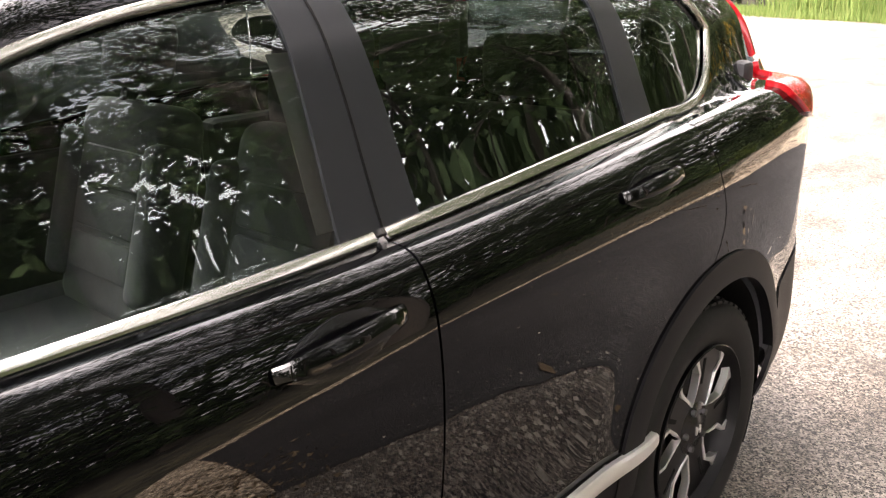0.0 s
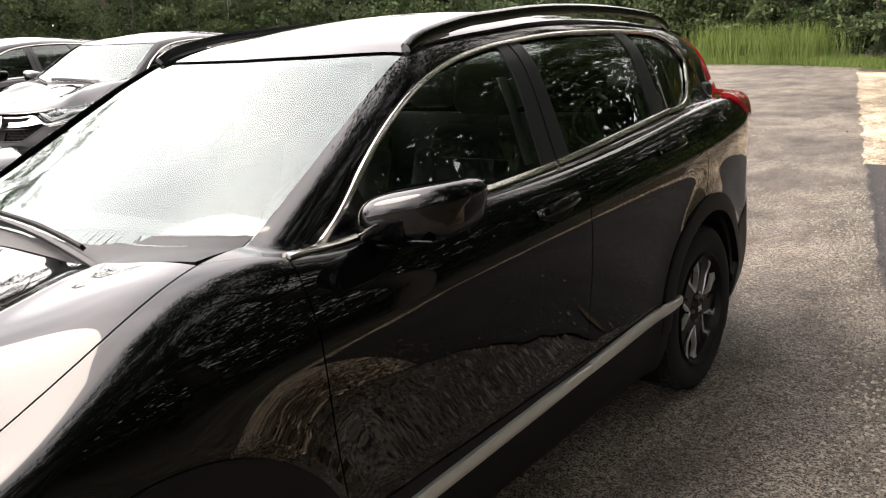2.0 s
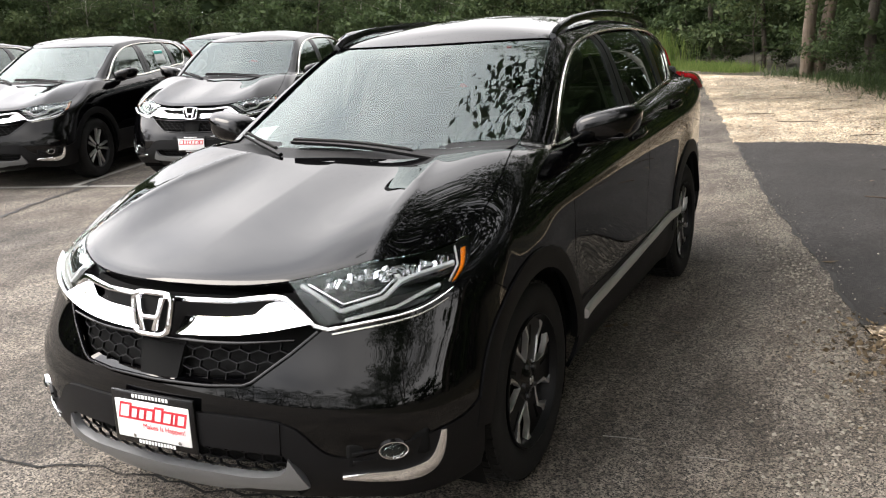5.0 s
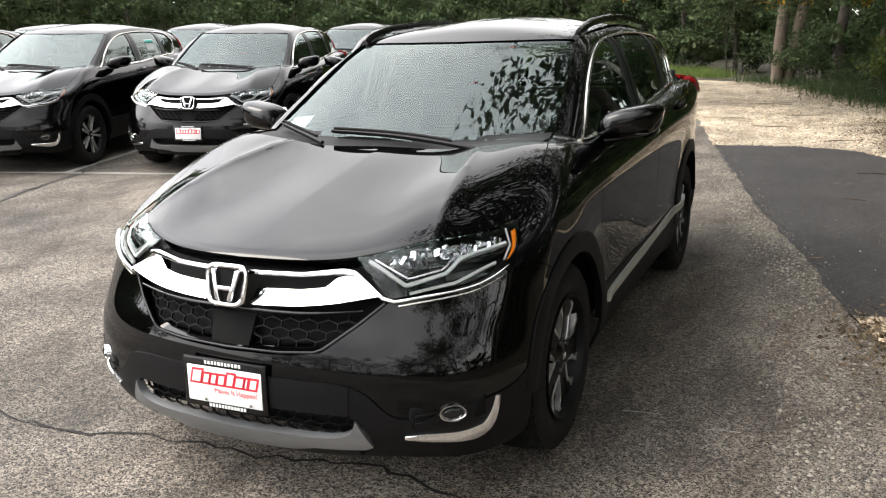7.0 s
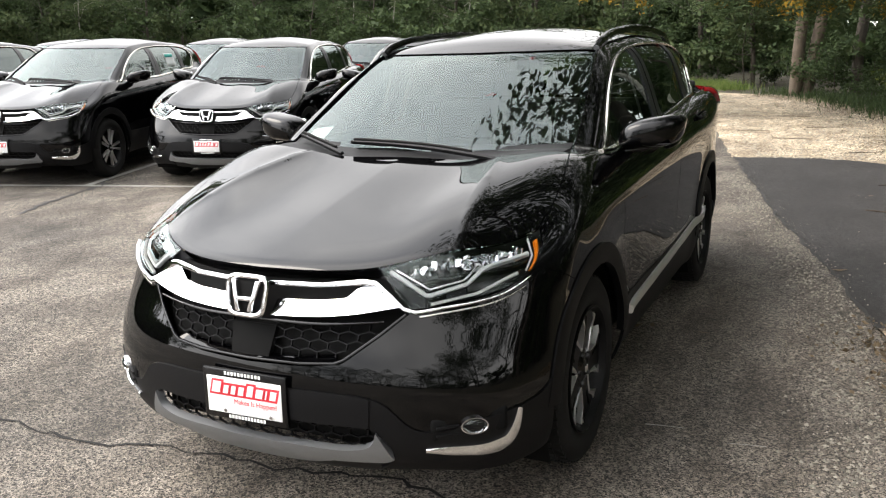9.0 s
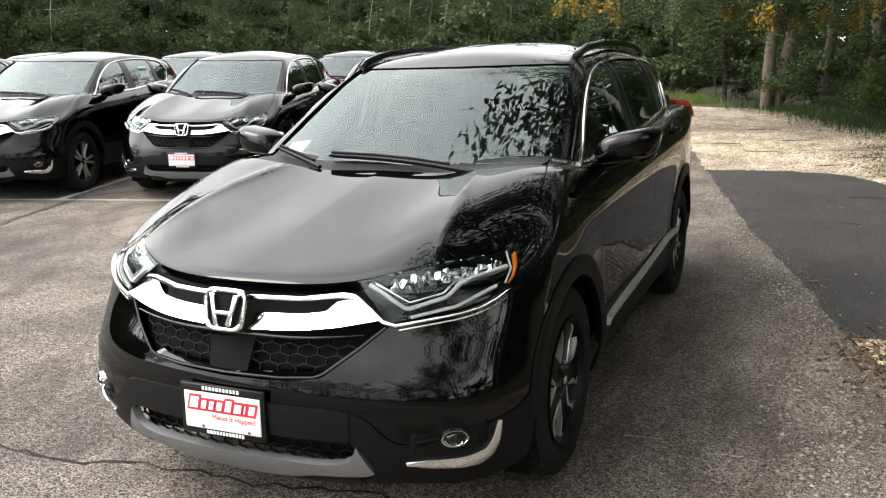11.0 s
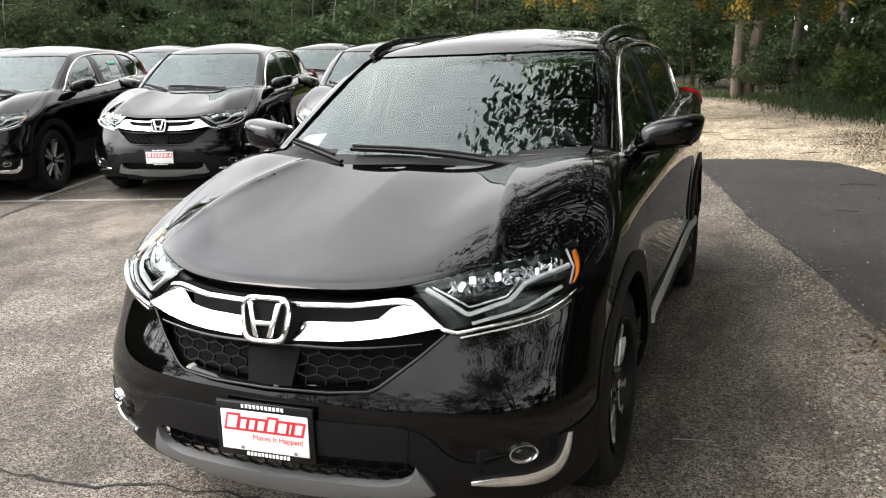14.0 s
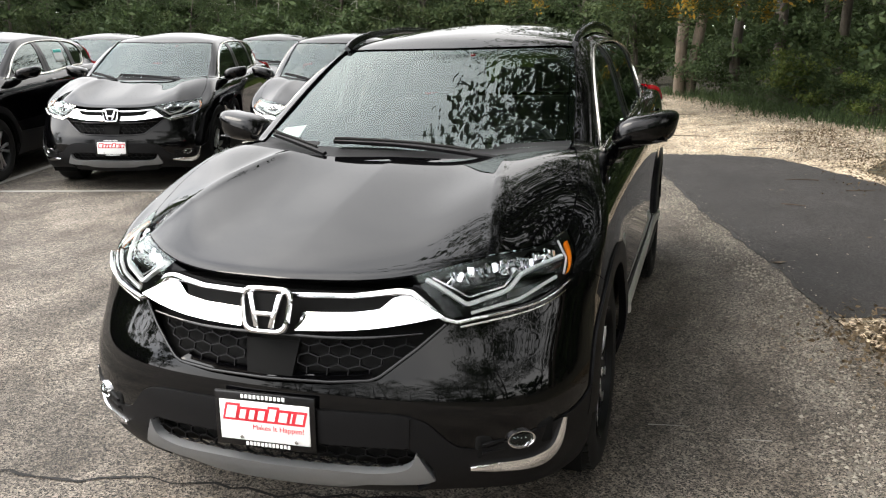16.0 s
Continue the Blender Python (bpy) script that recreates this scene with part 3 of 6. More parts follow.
def build_car(style, label, res=1.0, group="", hero=False):
    car = tagged(new("car"), label, "car", group)
    DETAIL[0] = res

    def R(n):
        return max(6, int(n * res))

    # painted panels
    panel("hood", coons(HOOD_FRONT, HOOD_REAR, HOOD_MID, HOOD_SIDE, R(70), R(70), .003, mid=True), PAINT, car, whole=True, label="glossy black hood with two raised creases")
    arch_f = np.r_[curve(((.838, -.458, .862), (.872, -.379, .843), (.888, -.28, .794)), 12)[:-1], ring(0, .498, 121, 22, 40)[:-1], curve((tuple(ring(0, .498, 22, 22, 1)[0]), (.91, .445, .52)), 5, False)]
    panel("fender", coons(arch_f, HOOD_SIDE, LAMP_OUT, flip(SEAM_A), R(60), R(50), .002), PAINT, car)
    doors = panel("front_door", coons(SILL_F, BELT_F, SEAM_A2, SEAM_B, R(60), R(46), .0025), PAINT, car)
    rdoors = panel("rear_door", coons(SILL_R, BELT_R, SEAM_B, SEAM_C, R(50), R(46), .0025), PAINT, car)
    q_top = np.r_[KICK, curve(((.70, 2.925, 1.399), (.68, 3.1, 1.337), (.68, 3.3, 1.299)), 12)[1:]]
    q_right = curve(((.80, 3.36, .66), (.845, 3.33, .9), (.82, 3.37, 1.08), (.72, 3.42, 1.222), (.68, 3.3, 1.299)), 30)
    q_low = np.r_[ring(2.66, .50, 121, 30, 34), curve((tuple(ring(2.66, .50, 30, 30, 1)[0]), (.85, 3.25, .63), (.80, 3.36, .66)), 10)[1:]]
    panel("quarter_panel", coons(q_low, q_top, SEAM_C[15:], q_right, R(50), R(46), .002), PAINT, car)
    # roof, pillars
    panel("roof", coons(WS_TOP, curve(((0, 3.29, 1.54), (.3, 3.285, 1.53), (.50, 3.27, 1.5)), 30), curve(((0, 1.03, 1.55), (0, 1.3, 1.62), (0, 2, 1.66), (0, 3.29, 1.54)), 50), GUTTER, R(40), R(70), .003, mid=True), PAINT, car, whole=True)
    upper = np.r_[curve(((.735, .268, 1.157), (.705, .42, 1.165)), 4)[:-1], WS_EDGE[:-1], GUTTER]
    lower = np.r_[curve(((.803, .43, 1.104), (.802, .45, 1.102)), 3)[:-1], flip(DLO_TOP)]
    d_end = curve(((.70, 2.925, 1.399), (.64, 3.1, 1.422), (.50, 3.27, 1.5)), 14)
    panel("roof_pillar", coons(lower, upper, flip(A_BASE), d_end, R(110), R(20), .001), PAINT, car, depth=.03, off=np.outer(np.linspace(-.006, .007, R(20)), step(0, .16, np.linspace(0, 1, R(110)))).reshape(-1, 1))
    d_low = curve(((.70, 2.925, 1.399), (.68, 3.1, 1.337), (.68, 3.3, 1.299)), 14)
    d_out = curve(((.68, 3.3, 1.299), (.60, 3.32, 1.375), (.50, 3.27, 1.5)), 12)
    panel("rear_pillar", coons(d_low, d_end, np.repeat(d_low[:1], 6, 0), d_out, R(20), R(16), .0), PAINT, car)
    # glass
    ws = panel("windshield", coons(WS_LOW, WS_TOP, WS_MID, WS_EDGE, R(44), R(44), .004, mid=True), GLASS_FRONT, car, depth=.004, off=-.006, whole=True, label="clear windshield with a dark printed border")
    for name, lo, hi, ed in (("frit_band", WS_LOW, coons(WS_LOW, WS_TOP, WS_MID, WS_EDGE, 40, 40)[3], 0), ("frit_band", coons(WS_LOW, WS_TOP, WS_MID, WS_EDGE, 40, 40)[37], WS_TOP, 0)):
        panel(name, lerp_rows(lo, hi, 40, 4), GLOSSBLACK, ws[0], depth=.001, off=-.011, whole=True)
    wg = coons(WS_LOW, WS_TOP, WS_MID, WS_EDGE, 40, 40)
    panel("frit_band", lerp_rows(wg[:, 37], wg[:, 39], 40, 3), GLOSSBLACK, ws[0], depth=.001, off=-.011)

    def dlo_at(y):
        i = int(np.argmin(np.abs(DLO_TOP[:, 1] - y)))
        return i
    i1, i2 = dlo_at(1.605), dlo_at(2.40)
    front_top = flip(DLO_TOP[i1:])
    edge_b = curve((tuple(BELT_F[-1]), (.75, 1.60, 1.34), tuple(DLO_TOP[i1])), 16)
    glass_low = np.r_[curve(((.802, .45, 1.102), (.803, .52, 1.106)), 4)[:-1], BELT_F[5:]]
    panel("front_door_glass", coons(glass_low, front_top, np.repeat(front_top[:1], 6, 0), edge_b, R(50), R(36), .002), GLASS_SIDE, car, depth=.003, off=-.008, label="clear front side window")
    edge_c = curve((tuple(BELT_R[-3]), (.745, 2.46, 1.394), tuple(DLO_TOP[i2])), 16)
    panel("rear_door_glass", coons(BELT_R[:-2], flip(DLO_TOP[i2:i1 + 1]), edge_b, edge_c, R(44), R(36), .002), GLASS_PRIV, car, depth=.003, off=-.008, label="dark privacy rear side window")
    panel("quarter_glass", coons(np.r_[BELT_R[-3:-1], KICK[:14]], flip(DLO_TOP[4:i2 + 1]), edge_c, np.r_[KICK[13:], DLO_TOP[:5]], R(24), R(24), .002), GLASS_PRIV, car, depth=.003, off=-.008, label="dark privacy quarter window")
    # black pillar covers
    b_in = curve(((.80, 1.515, 1.15), (.75, 1.52, 1.34), (.65, 1.525, 1.546)), 16)
    b_out = curve(((.80, 1.69, 1.160), (.75, 1.675, 1.34), (.65, 1.655, 1.557)), 16)
    panel("pillar_cover", lerp_rows(b_in, b_out, 16, 8).transpose(1, 0, 2), PILLAR, car, depth=.006, off=-.002, label="satin black centre pillar cover")
    bar("pillar_seam", snap((b_in + b_out) / 2, -.001), .004, .004, DARK, car)
    c_in = curve(((.79, 2.36, 1.212), (.735, 2.345, 1.39), (.65, 2.32, 1.553)), 16)
    c_out = curve(((.785, 2.48, 1.219), (.73, 2.45, 1.39), (.65, 2.40, 1.548)), 16)
    panel("pillar_cover", lerp_rows(c_in, c_out, 16, 6).transpose(1, 0, 2), PILLAR, car, depth=.006, off=-.002)
    # bright window surround
    bar("window_trim", snap(np.r_[BELT_F[:-1]], .003), .022, .014, BRIGHT, car, label="bright metal window surround")
    bar("window_trim", snap(np.r_[BELT_R, KICK[1:18]], .003), .022, .014, BRIGHT, car)
    bar("window_trim", snap(np.r_[KICK[17:], DLO_TOP[1:], ], .003), .018, .012, BRIGHT, car, taper=(1.3, 1.2, .9, .7, .7, .7, .8, .9, 1, 1.1))
    # lower door strips and sills
    rock_top = np.r_[SILL_F, SILL_R[1:]]
    rock_low = curve(((.86, .42, .25), (.88, 1.3, .25), (.86, 2.22, .25)), 50)
    panel("sill_cladding", coons(rock_low, rock_top, curve((tuple(rock_low[0]), (.91, .43, .40), (.91, .445, .52)), 10), curve((tuple(rock_low[-1]), (.90, 2.22, .40), tuple(rock_top[-1])), 10), R(50), R(14), .002), CLAD, car, off=.004)
    if hero:
        for y0, y1, z0, z1 in ((.50, 1.572, .455, .487), (1.580, 2.31, .487, .512)):
            zc = lambda y: np.interp(y, (.5, 1.57, 2.31), (.452, .487, .513))
            ys = np.linspace(y0, y1, 24)
            line = snap(np.stack([np.full(24, .92), ys, zc(ys)], 1), .012)
            bar("sill_strip", line, .044, .022, SILL, car, label="bright silver sill strip", taper=(.9, 1, 1, 1, .8))
    # wheel arches and liners
    for ax in AXLES:
        a0, a1 = (174, 4) if ax == 0 else (174, 14)
        inner, outer = ring(ax, .435, a0, a1, 40), ring(ax, .505, a0, a1, 40)
        panel("arch_trim", lerp_rows(inner, outer, R(50), 6), CLAD, car, depth=.03, off=.008, label="matt black wheel arch cladding")
        for s in (1, -1):
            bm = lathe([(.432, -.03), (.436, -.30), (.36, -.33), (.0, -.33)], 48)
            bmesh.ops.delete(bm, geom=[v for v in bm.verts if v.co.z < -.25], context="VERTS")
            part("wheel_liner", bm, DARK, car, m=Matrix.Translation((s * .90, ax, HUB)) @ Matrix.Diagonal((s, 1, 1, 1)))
            build_wheel(style, car, (s * .893, ax, HUB), s)
    # bumper
    g_edge = curve(((0, -.875, .600), (.20, -.865, .602), (.318, -.852, .612), (.345, -.842, .622), (.372, -.828, .642), (.45, -.785, .703), (.518, -.735, .762)), 60, False)
    b_top = np.r_[g_edge, LAMP_LOW[1:]]
    b_low = curve(((0, -.9, .528), (.30, -.875, .521), (.42, -.855, .514), (.485, -.835, .491), (.56, -.805, .418), (.62, -.775, .404), (.72, -.725, .428), (.85, -.629, .458), (.885, -.515, .486), tuple(ring(0, .498, 162, 162, 1)[0])), 70)
    b_right = np.r_[ring(0, .498, 162, 121, 14), curve(((.888, -.28, .794), (.872, -.379, .843), (.838, -.458, .862)), 12)[1:]]
    panel("bumper_skin", coons(b_low, b_top, curve(((0, -.9, .528), (0, -.875, .588)), 6), b_right, R(80), R(26), .0015, mid=True), PAINT, car, whole=True)
    c_low = curve(((0, -.9, .418), (.2, -.89, .416), (.435, -.86, .412)), 20)
    i45 = int(np.argmin(np.abs(b_low[:, 0] - .46)))
    panel("bumper_bar", coons(c_low, b_low[:i45], curve(((0, -.9, .418), (0, -.9, .528)), 6), curve(((.435, -.86, .412), tuple(b_low[i45 - 1])), 6), R(36), R(12), .001, mid=True), CLAD, car, whole=True, off=.010)
    s_low = curve(((.44, -.815, .228), (.58, -.775, .228), (.74, -.647, .226), (.85, -.499, .236), (.865, -.433, .26)), 30)
    s_left = curve(((.44, -.815, .228), (.50, -.83, .296), (.485, -.835, .366), (.435, -.86, .412), tuple(b_low[i45 - 1])), 20)
    s_right = curve(((.865, -.433, .26), (.888, -.458, .368), tuple(ring(0, .498, 162, 162, 1)[0])), 12)
    panel("bumper_corner", coons(s_low, b_low[i45 - 1:], s_left, s_right, R(44), R(28), .001), CLAD, car, off=.006)
    sk_top = curve(((0, -.9, .334), (.25, -.885, .333), (.40, -.865, .338), (.437, -.855, .356), (.455, -.85, .401)), 40)
    sk_low = curve(((0, -.875, .258), (.22, -.865, .26), (.30, -.86, .284), (.48, -.835, .284), (.505, -.83, .301)), 40, False)
    panel("skid_plate", coons(sk_low, sk_top, curve(((0, -.875, .258), (0, -.9, .334)), 6), curve(((.505, -.83, .301), (.455, -.85, .401)), 6), R(50), R(10)), SILVER, car, whole=True, off=.016, depth=.03, label="satin silver lower skid plate")
    panel("under_tray", coons(curve(((0, -.805, .206), (.44, -.775, .211)), 12), curve(((0, -.875, .258), (.44, -.845, .266)), 12), curve(((0, -.805, .206), (0, -.875, .258)), 5), curve(((.44, -.775, .211), (.44, -.845, .266)), 5), 14, 6), CLAD, car, whole=True)
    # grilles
    # near-black backing sheets put the shade behind the openings into colour
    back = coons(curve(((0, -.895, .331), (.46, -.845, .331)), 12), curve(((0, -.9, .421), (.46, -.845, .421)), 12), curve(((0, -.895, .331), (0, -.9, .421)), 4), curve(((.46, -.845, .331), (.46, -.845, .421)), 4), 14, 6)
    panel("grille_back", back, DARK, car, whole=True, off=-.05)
    # added dark box, hides the lit ground beyond the grille openings
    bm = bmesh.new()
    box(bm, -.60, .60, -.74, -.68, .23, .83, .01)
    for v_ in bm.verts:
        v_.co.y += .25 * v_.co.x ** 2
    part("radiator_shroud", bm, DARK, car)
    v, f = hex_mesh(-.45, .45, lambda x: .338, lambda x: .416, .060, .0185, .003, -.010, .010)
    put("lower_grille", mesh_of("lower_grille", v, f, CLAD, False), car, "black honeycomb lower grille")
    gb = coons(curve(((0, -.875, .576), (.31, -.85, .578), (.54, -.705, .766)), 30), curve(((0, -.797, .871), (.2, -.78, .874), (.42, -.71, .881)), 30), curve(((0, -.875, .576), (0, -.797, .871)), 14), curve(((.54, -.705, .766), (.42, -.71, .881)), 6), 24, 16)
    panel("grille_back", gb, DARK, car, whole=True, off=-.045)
    edge = lambda x: np.interp(x, (0, .31, .38, .46, .52), (.621, .624, .656, .721, .766))
    for x0, x1 in ((-.48, -.085), (.085, .48)):
        v, f = hex_mesh(x0, x1, edge, lambda x: .721, .064, .019, .0024, -.016, .010)
        put("upper_grille", mesh_of("upper_grille", v, f, CLAD, False), car, "gloss black honeycomb grille")
    ledge = lerp_rows(g_edge[:34], g_edge[:34] * (.93, 1, 1) + (0, 0, .030), R(40), 5)
    panel("grille_ledge", ledge, PAINT, car, whole=True, off=np.repeat(np.linspace(.001, -.028, 5), R(40))[:, None], depth=.004, label="glossy ledge under the honeycomb")
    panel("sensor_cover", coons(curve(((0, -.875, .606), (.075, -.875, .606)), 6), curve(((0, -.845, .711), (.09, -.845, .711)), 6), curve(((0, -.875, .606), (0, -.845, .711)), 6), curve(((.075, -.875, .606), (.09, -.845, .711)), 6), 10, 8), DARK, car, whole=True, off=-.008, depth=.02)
    # chrome wing
    w_low = curve(((.088, -.83, .742), (.25, -.81, .747), (.42, -.745, .761), (.50, -.71, .776)), 30)
    w_top = curve(((.092, -.815, .794), (.25, -.795, .798), (.325, -.765, .804), (.36, -.745, .834), (.40, -.725, .844)), 40, False)
    panel("chrome_wing", coons(w_low, w_top, curve(((.088, -.83, .742), (.092, -.815, .794)), 6), curve(((.50, -.71, .776), (.40, -.725, .844)), 8), R(40), R(12)), CHROME, car, depth=.05, off=np.repeat(np.linspace(.036, .004, R(12)), R(40))[:, None], label="broad chrome grille bar")
    bar("chrome_line", snap(np.r_[curve(((.06, -.8, .84), (.25, -.78, .843), (.375, -.73, .85), (.41, -.715, .844), (.46, -.71, .804), (.508, -.71, .761)), 50, False)[:-1], LAMP_LOW[2:38] - (0, 0, .013)], .010), .019, .016, CHROME, car, taper=(1, 1, 1, 1.1, 1.1, .8, .55, .45, .35, .25), label="thin chrome brow running under the headlight")
    bar("lamp_line", snap(LAMP_LOW[3:36] - (0, 0, .030), .004), .007, .008, BRIGHT, car, taper=(1, 1, .8, .5))
    bar("grille_lip", snap(curve(((0, -.83, .726), (.25, -.815, .724), (.45, -.745, .729)), 30), .006), .012, .016, GLOSSBLACK, car, taper=(1, 1, .6))
    bar("grille_frame", snap(np.r_[g_edge], .003), .010, .010, GLOSSBLACK, car)
    # emblem
    bm = bmesh.new()
    turns, tube = 48, 8
    ring_v = []
    for i in range(turns):
        q = 2 * math.pi * i / turns
        cx, cz = math.cos(q), math.sin(q)
        k_ = (abs(cx) ** 5 + abs(cz) ** 5) ** -.2
        px, pz = cx * k_ * .074, cz * k_ * .063
        px *= 1 + .10 * pz / .063
        ring_v.append([bm.verts.new((px + cx * k_ * .0085 * math.cos(w_), -.020 - .0085 * math.sin(w_), pz + cz * k_ * .0085 * math.cos(w_))) for w_ in np.linspace(0, 2 * math.pi, tube + 1)[:-1]])
    for i in range(turns):
        for j in range(tube):
            bm.faces.new((ring_v[i][j], ring_v[i][(j + 1) % tube], ring_v[(i + 1) % turns][(j + 1) % tube], ring_v[(i + 1) % turns][j]))
    emb = part("emblem", bm, CHROME, car, "chrome framed emblem", m=pose(0, -.842, .802, -14, 0, 0))
    bm = bmesh.new()
    box(bm, -.072, .072, -.020, .008, -.061, .061, .02, segments=3)
    for v_ in bm.verts:
        v_.co.x *= 1 + .10 * (v_.co.z / .06)
    part("emblem_field", bm, DARK, emb)
    for s in (-1, 1):
        bm = bmesh.new()
        box(bm, -.0095, .0095, -.036, -.006, -.052, .052, .006)
        for v_ in bm.verts:
            v_.co.x += s * (.036 + .014 * v_.co.z / .053)
        part("emblem_bar", bm, CHROME, emb)
    bm = bmesh.new()
    box(bm, -.034, .034, -.034, -.006, -.018, -.002, .005)
    part("emblem_bar", bm, CHROME, emb)
    # headlights
    lens = panel("headlight", coons(LAMP_LOW, LAMP_TOP, LAMP_IN, LAMP_OUT, R(50), R(22), .002), LENS, car, depth=.004, off=.0015, label="clear headlight lens with led modules and amber corner")
    hg = coons(LAMP_LOW, LAMP_TOP, LAMP_IN, LAMP_OUT, 60, 24)
    for k, s in enumerate((1, -1)):
        mir = np.array((s, 1, 1))

        def inner(name, rows, cols, off, mat, depth=.01, grid=None):
            cut = hg[rows[0]:rows[1], cols[0]:cols[1]]
            cut = cut[np.unique(np.linspace(0, len(cut) - 1, R(len(cut))).round().astype(int))][:, np.unique(np.linspace(0, cut.shape[1] - 1, R(cut.shape[1])).round().astype(int))]
            g = snap(cut, off).reshape(cut.shape)
            v, f = rimmed(g, depth)
            put(name, mesh_of(name, v * mir, f if s > 0 else [tuple(reversed(q)) for q in f], mat), lens[k])
        inner("lamp_housing", (0, 24), (0, 60), -.05, LAMPDARK, .02)
        inner("amber_corner", (3, 20), (55, 58), -.006, AMBER)
        for a, b in ((2, 8), (9, 12), (13, 16), (17, 20), (21, 25), (26, 30), (31, 35), (36, 40), (41, 45), (46, 50)):
            if a > 6:
                inner("led_module", (14, 22), (a, b), -.022, (CHROME, DARKSTEEL, CHROME, LAMPGREY)[a % 4], .03)
        rnd = random.Random(31)
        for a in range(9, 51, 2):
            bm = bmesh.new()
            box(bm, -.011, .011, -.006, .006, -.016, .016, .002)
            at = snap([hg[17 + a % 3, a]], -.022)[0] * mir
            part("reflector", bm, CHROME, lens[k], m=pose(*at, rnd.uniform(-60, 10), rnd.uniform(-30, 30), rnd.uniform(-20, 60) * s))
        inner("lamp_shelf", (11, 13), (4, 53), -.014, GLOSSBLACK, .03)
        inner("lamp_lower", (3, 8), (26, 50), -.016, GLOSSBLACK, .03)

        def rod(name, ij, w, mat, off=-.006):
            pts = np.array([hg[int(j), int(i)] for i, j in ij])
            line = snap(curve(pts, 40, False), off)
            v, f = sweep(line, w, w)
            bm = bmesh.new()
            vs = [bm.verts.new(p * mir) for p in v]
            for q in f:
                bm.faces.new([vs[i] for i in q])
            part(name, bm, mat, lens[k])
        rod("light_guide", ((3, 20), (10, 5), (26, 7), (32, 12), (52, 14)), .014, WHITE)
        rod("light_guide", ((5, 20), (12, 8), (25, 9), (31, 14)), .006, CHROME)
        rod("light_guide", ((10, 1), (30, 2), (48, 5)), .010, WHITE)
        rod("light_guide", ((53, 4), (54, 12), (53, 21)), .006, WHITE)
    # fog lamps
    for s in (1, -1):
        at = snap([(.722, -.725, .406)], -.006)[0]
        nx, ny, _ = normals(np.array([at]))[0]
        face = math.degrees(math.atan2(nx, -ny))
        bm = bmesh.new()
        box(bm, -.125, .125, -.004, .03, -.040, .045, .015, segments=3)
        for v_ in bm.verts:
            v_.co.z += .10 * v_.co.x
        fog = part("fog_lamp", bm, DARK, car, "fog lamp with chrome corner trim", m=Matrix.Diagonal((s, 1, 1, 1)) @ pose(at[0], at[1], at[2] + .01, 0, 0, face))
        for z in (-.016, .010):
            bm = bmesh.new()
            box(bm, -.105, -.035, -.012, .0, z - .004, z + .004, .001)
            for v_ in bm.verts:
                v_.co.z += .10 * v_.co.x
            part("slat", bm, CLAD, fog)
        bm = lathe([(0, -.022), (.012, -.020), (.024, -.012), (.032, .001), (.035, .004), (.038, .004), (.04, -.02)], 28)
        bmesh.ops.transform(bm, matrix=Matrix.Rotation(radians(-90), 4, "Z") @ Matrix.Diagonal((1, 1.15, .72, 1)), verts=bm.verts)
        part("fog_bezel", bm, CHROME, fog, m=pose(.015, -.015, .004))
        bm = bmesh.new()
        bmesh.ops.create_uvsphere(bm, u_segments=20, v_segments=10, radius=.031, matrix=pose(.015, -.012, .004) @ Matrix.Diagonal((1.1, .5, .68, 1)))
        part("fog_lens", bm, LENS, fog)
        line = snap(curve(((.605, -.8, .338), (.70, -.745, .334), (.79, -.675, .334), (.828, -.647, .351), (.848, -.629, .396), (.858, -.621, .456)), 40), .0)
        line = snap(line, .009)
        v, f = sweep(line, .042, .010, taper=(.35, .8, .95, 1.2, .85, .45))
        bm = bmesh.new()
        vs = [bm.verts.new(p * (s, 1, 1)) for p in v]
        for q in f:
            bm.faces.new([vs[i] for i in q])
        part("fog_trim", bm, CHROME, car)
    # plate
    bm = bmesh.new()
    box(bm, -.166, .166, -.008, .006, -.088, .088, .008)
    plate = part("front_plate", bm, GLOSSBLACK, car, "black framed white dealer plate with red and black print", m=pose(0, -.912, .476, -2, 0, 2))
    bm = bmesh.new()
    box(bm, -.148, .148, -.0105, 0, -.066, .060, .003)
    part("plate_face", bm, WHITE, plate)
    widths = ((.040, .046, .006), (.026, .036, .005), (.024, .036, .005), (.028, .036, .006), (.030, .045, .005), (.034, .037, .004), (.012, .037, .006), (.030, .037, 0))
    for grow, deep, ink in ((.0045, -.0118, REDINK), (-.0035, -.0128, WHITE)):
        bm = bmesh.new()
        x = -.128
        for wid, h, gapw in widths:
            box(bm, x - grow, x + wid + grow, deep, -.008, .001 - grow, .001 + h + grow)
            x += wid + gapw
        for v_ in bm.verts:
            v_.co.x += .25 * (v_.co.z - .02)
        part("plate_print", bm, ink, plate, smooth=False)
    bm = bmesh.new()
    for i in range(11):
        box(bm, -.075 + i * .0135, -.066 + i * .0135, -.0095, -.006, .068, .080, .001)
    part("plate_print", bm, WHITE, plate, smooth=False)
    bm = bmesh.new()
    for i in range(12):
        box(bm, -.066 + i * .0125, -.057 + i * .0125, -.0095, -.006, -.082, -.070, .001)
    part("plate_print", bm, WHITE, plate, smooth=False)
    for x in (-.075, .105):
        part("plate_screw", lathe([(0, 0), (.006, .001), (.0075, .006)], 14), CHROME, plate, m=pose(x, -.0155, -.055, 0, 0, 90))
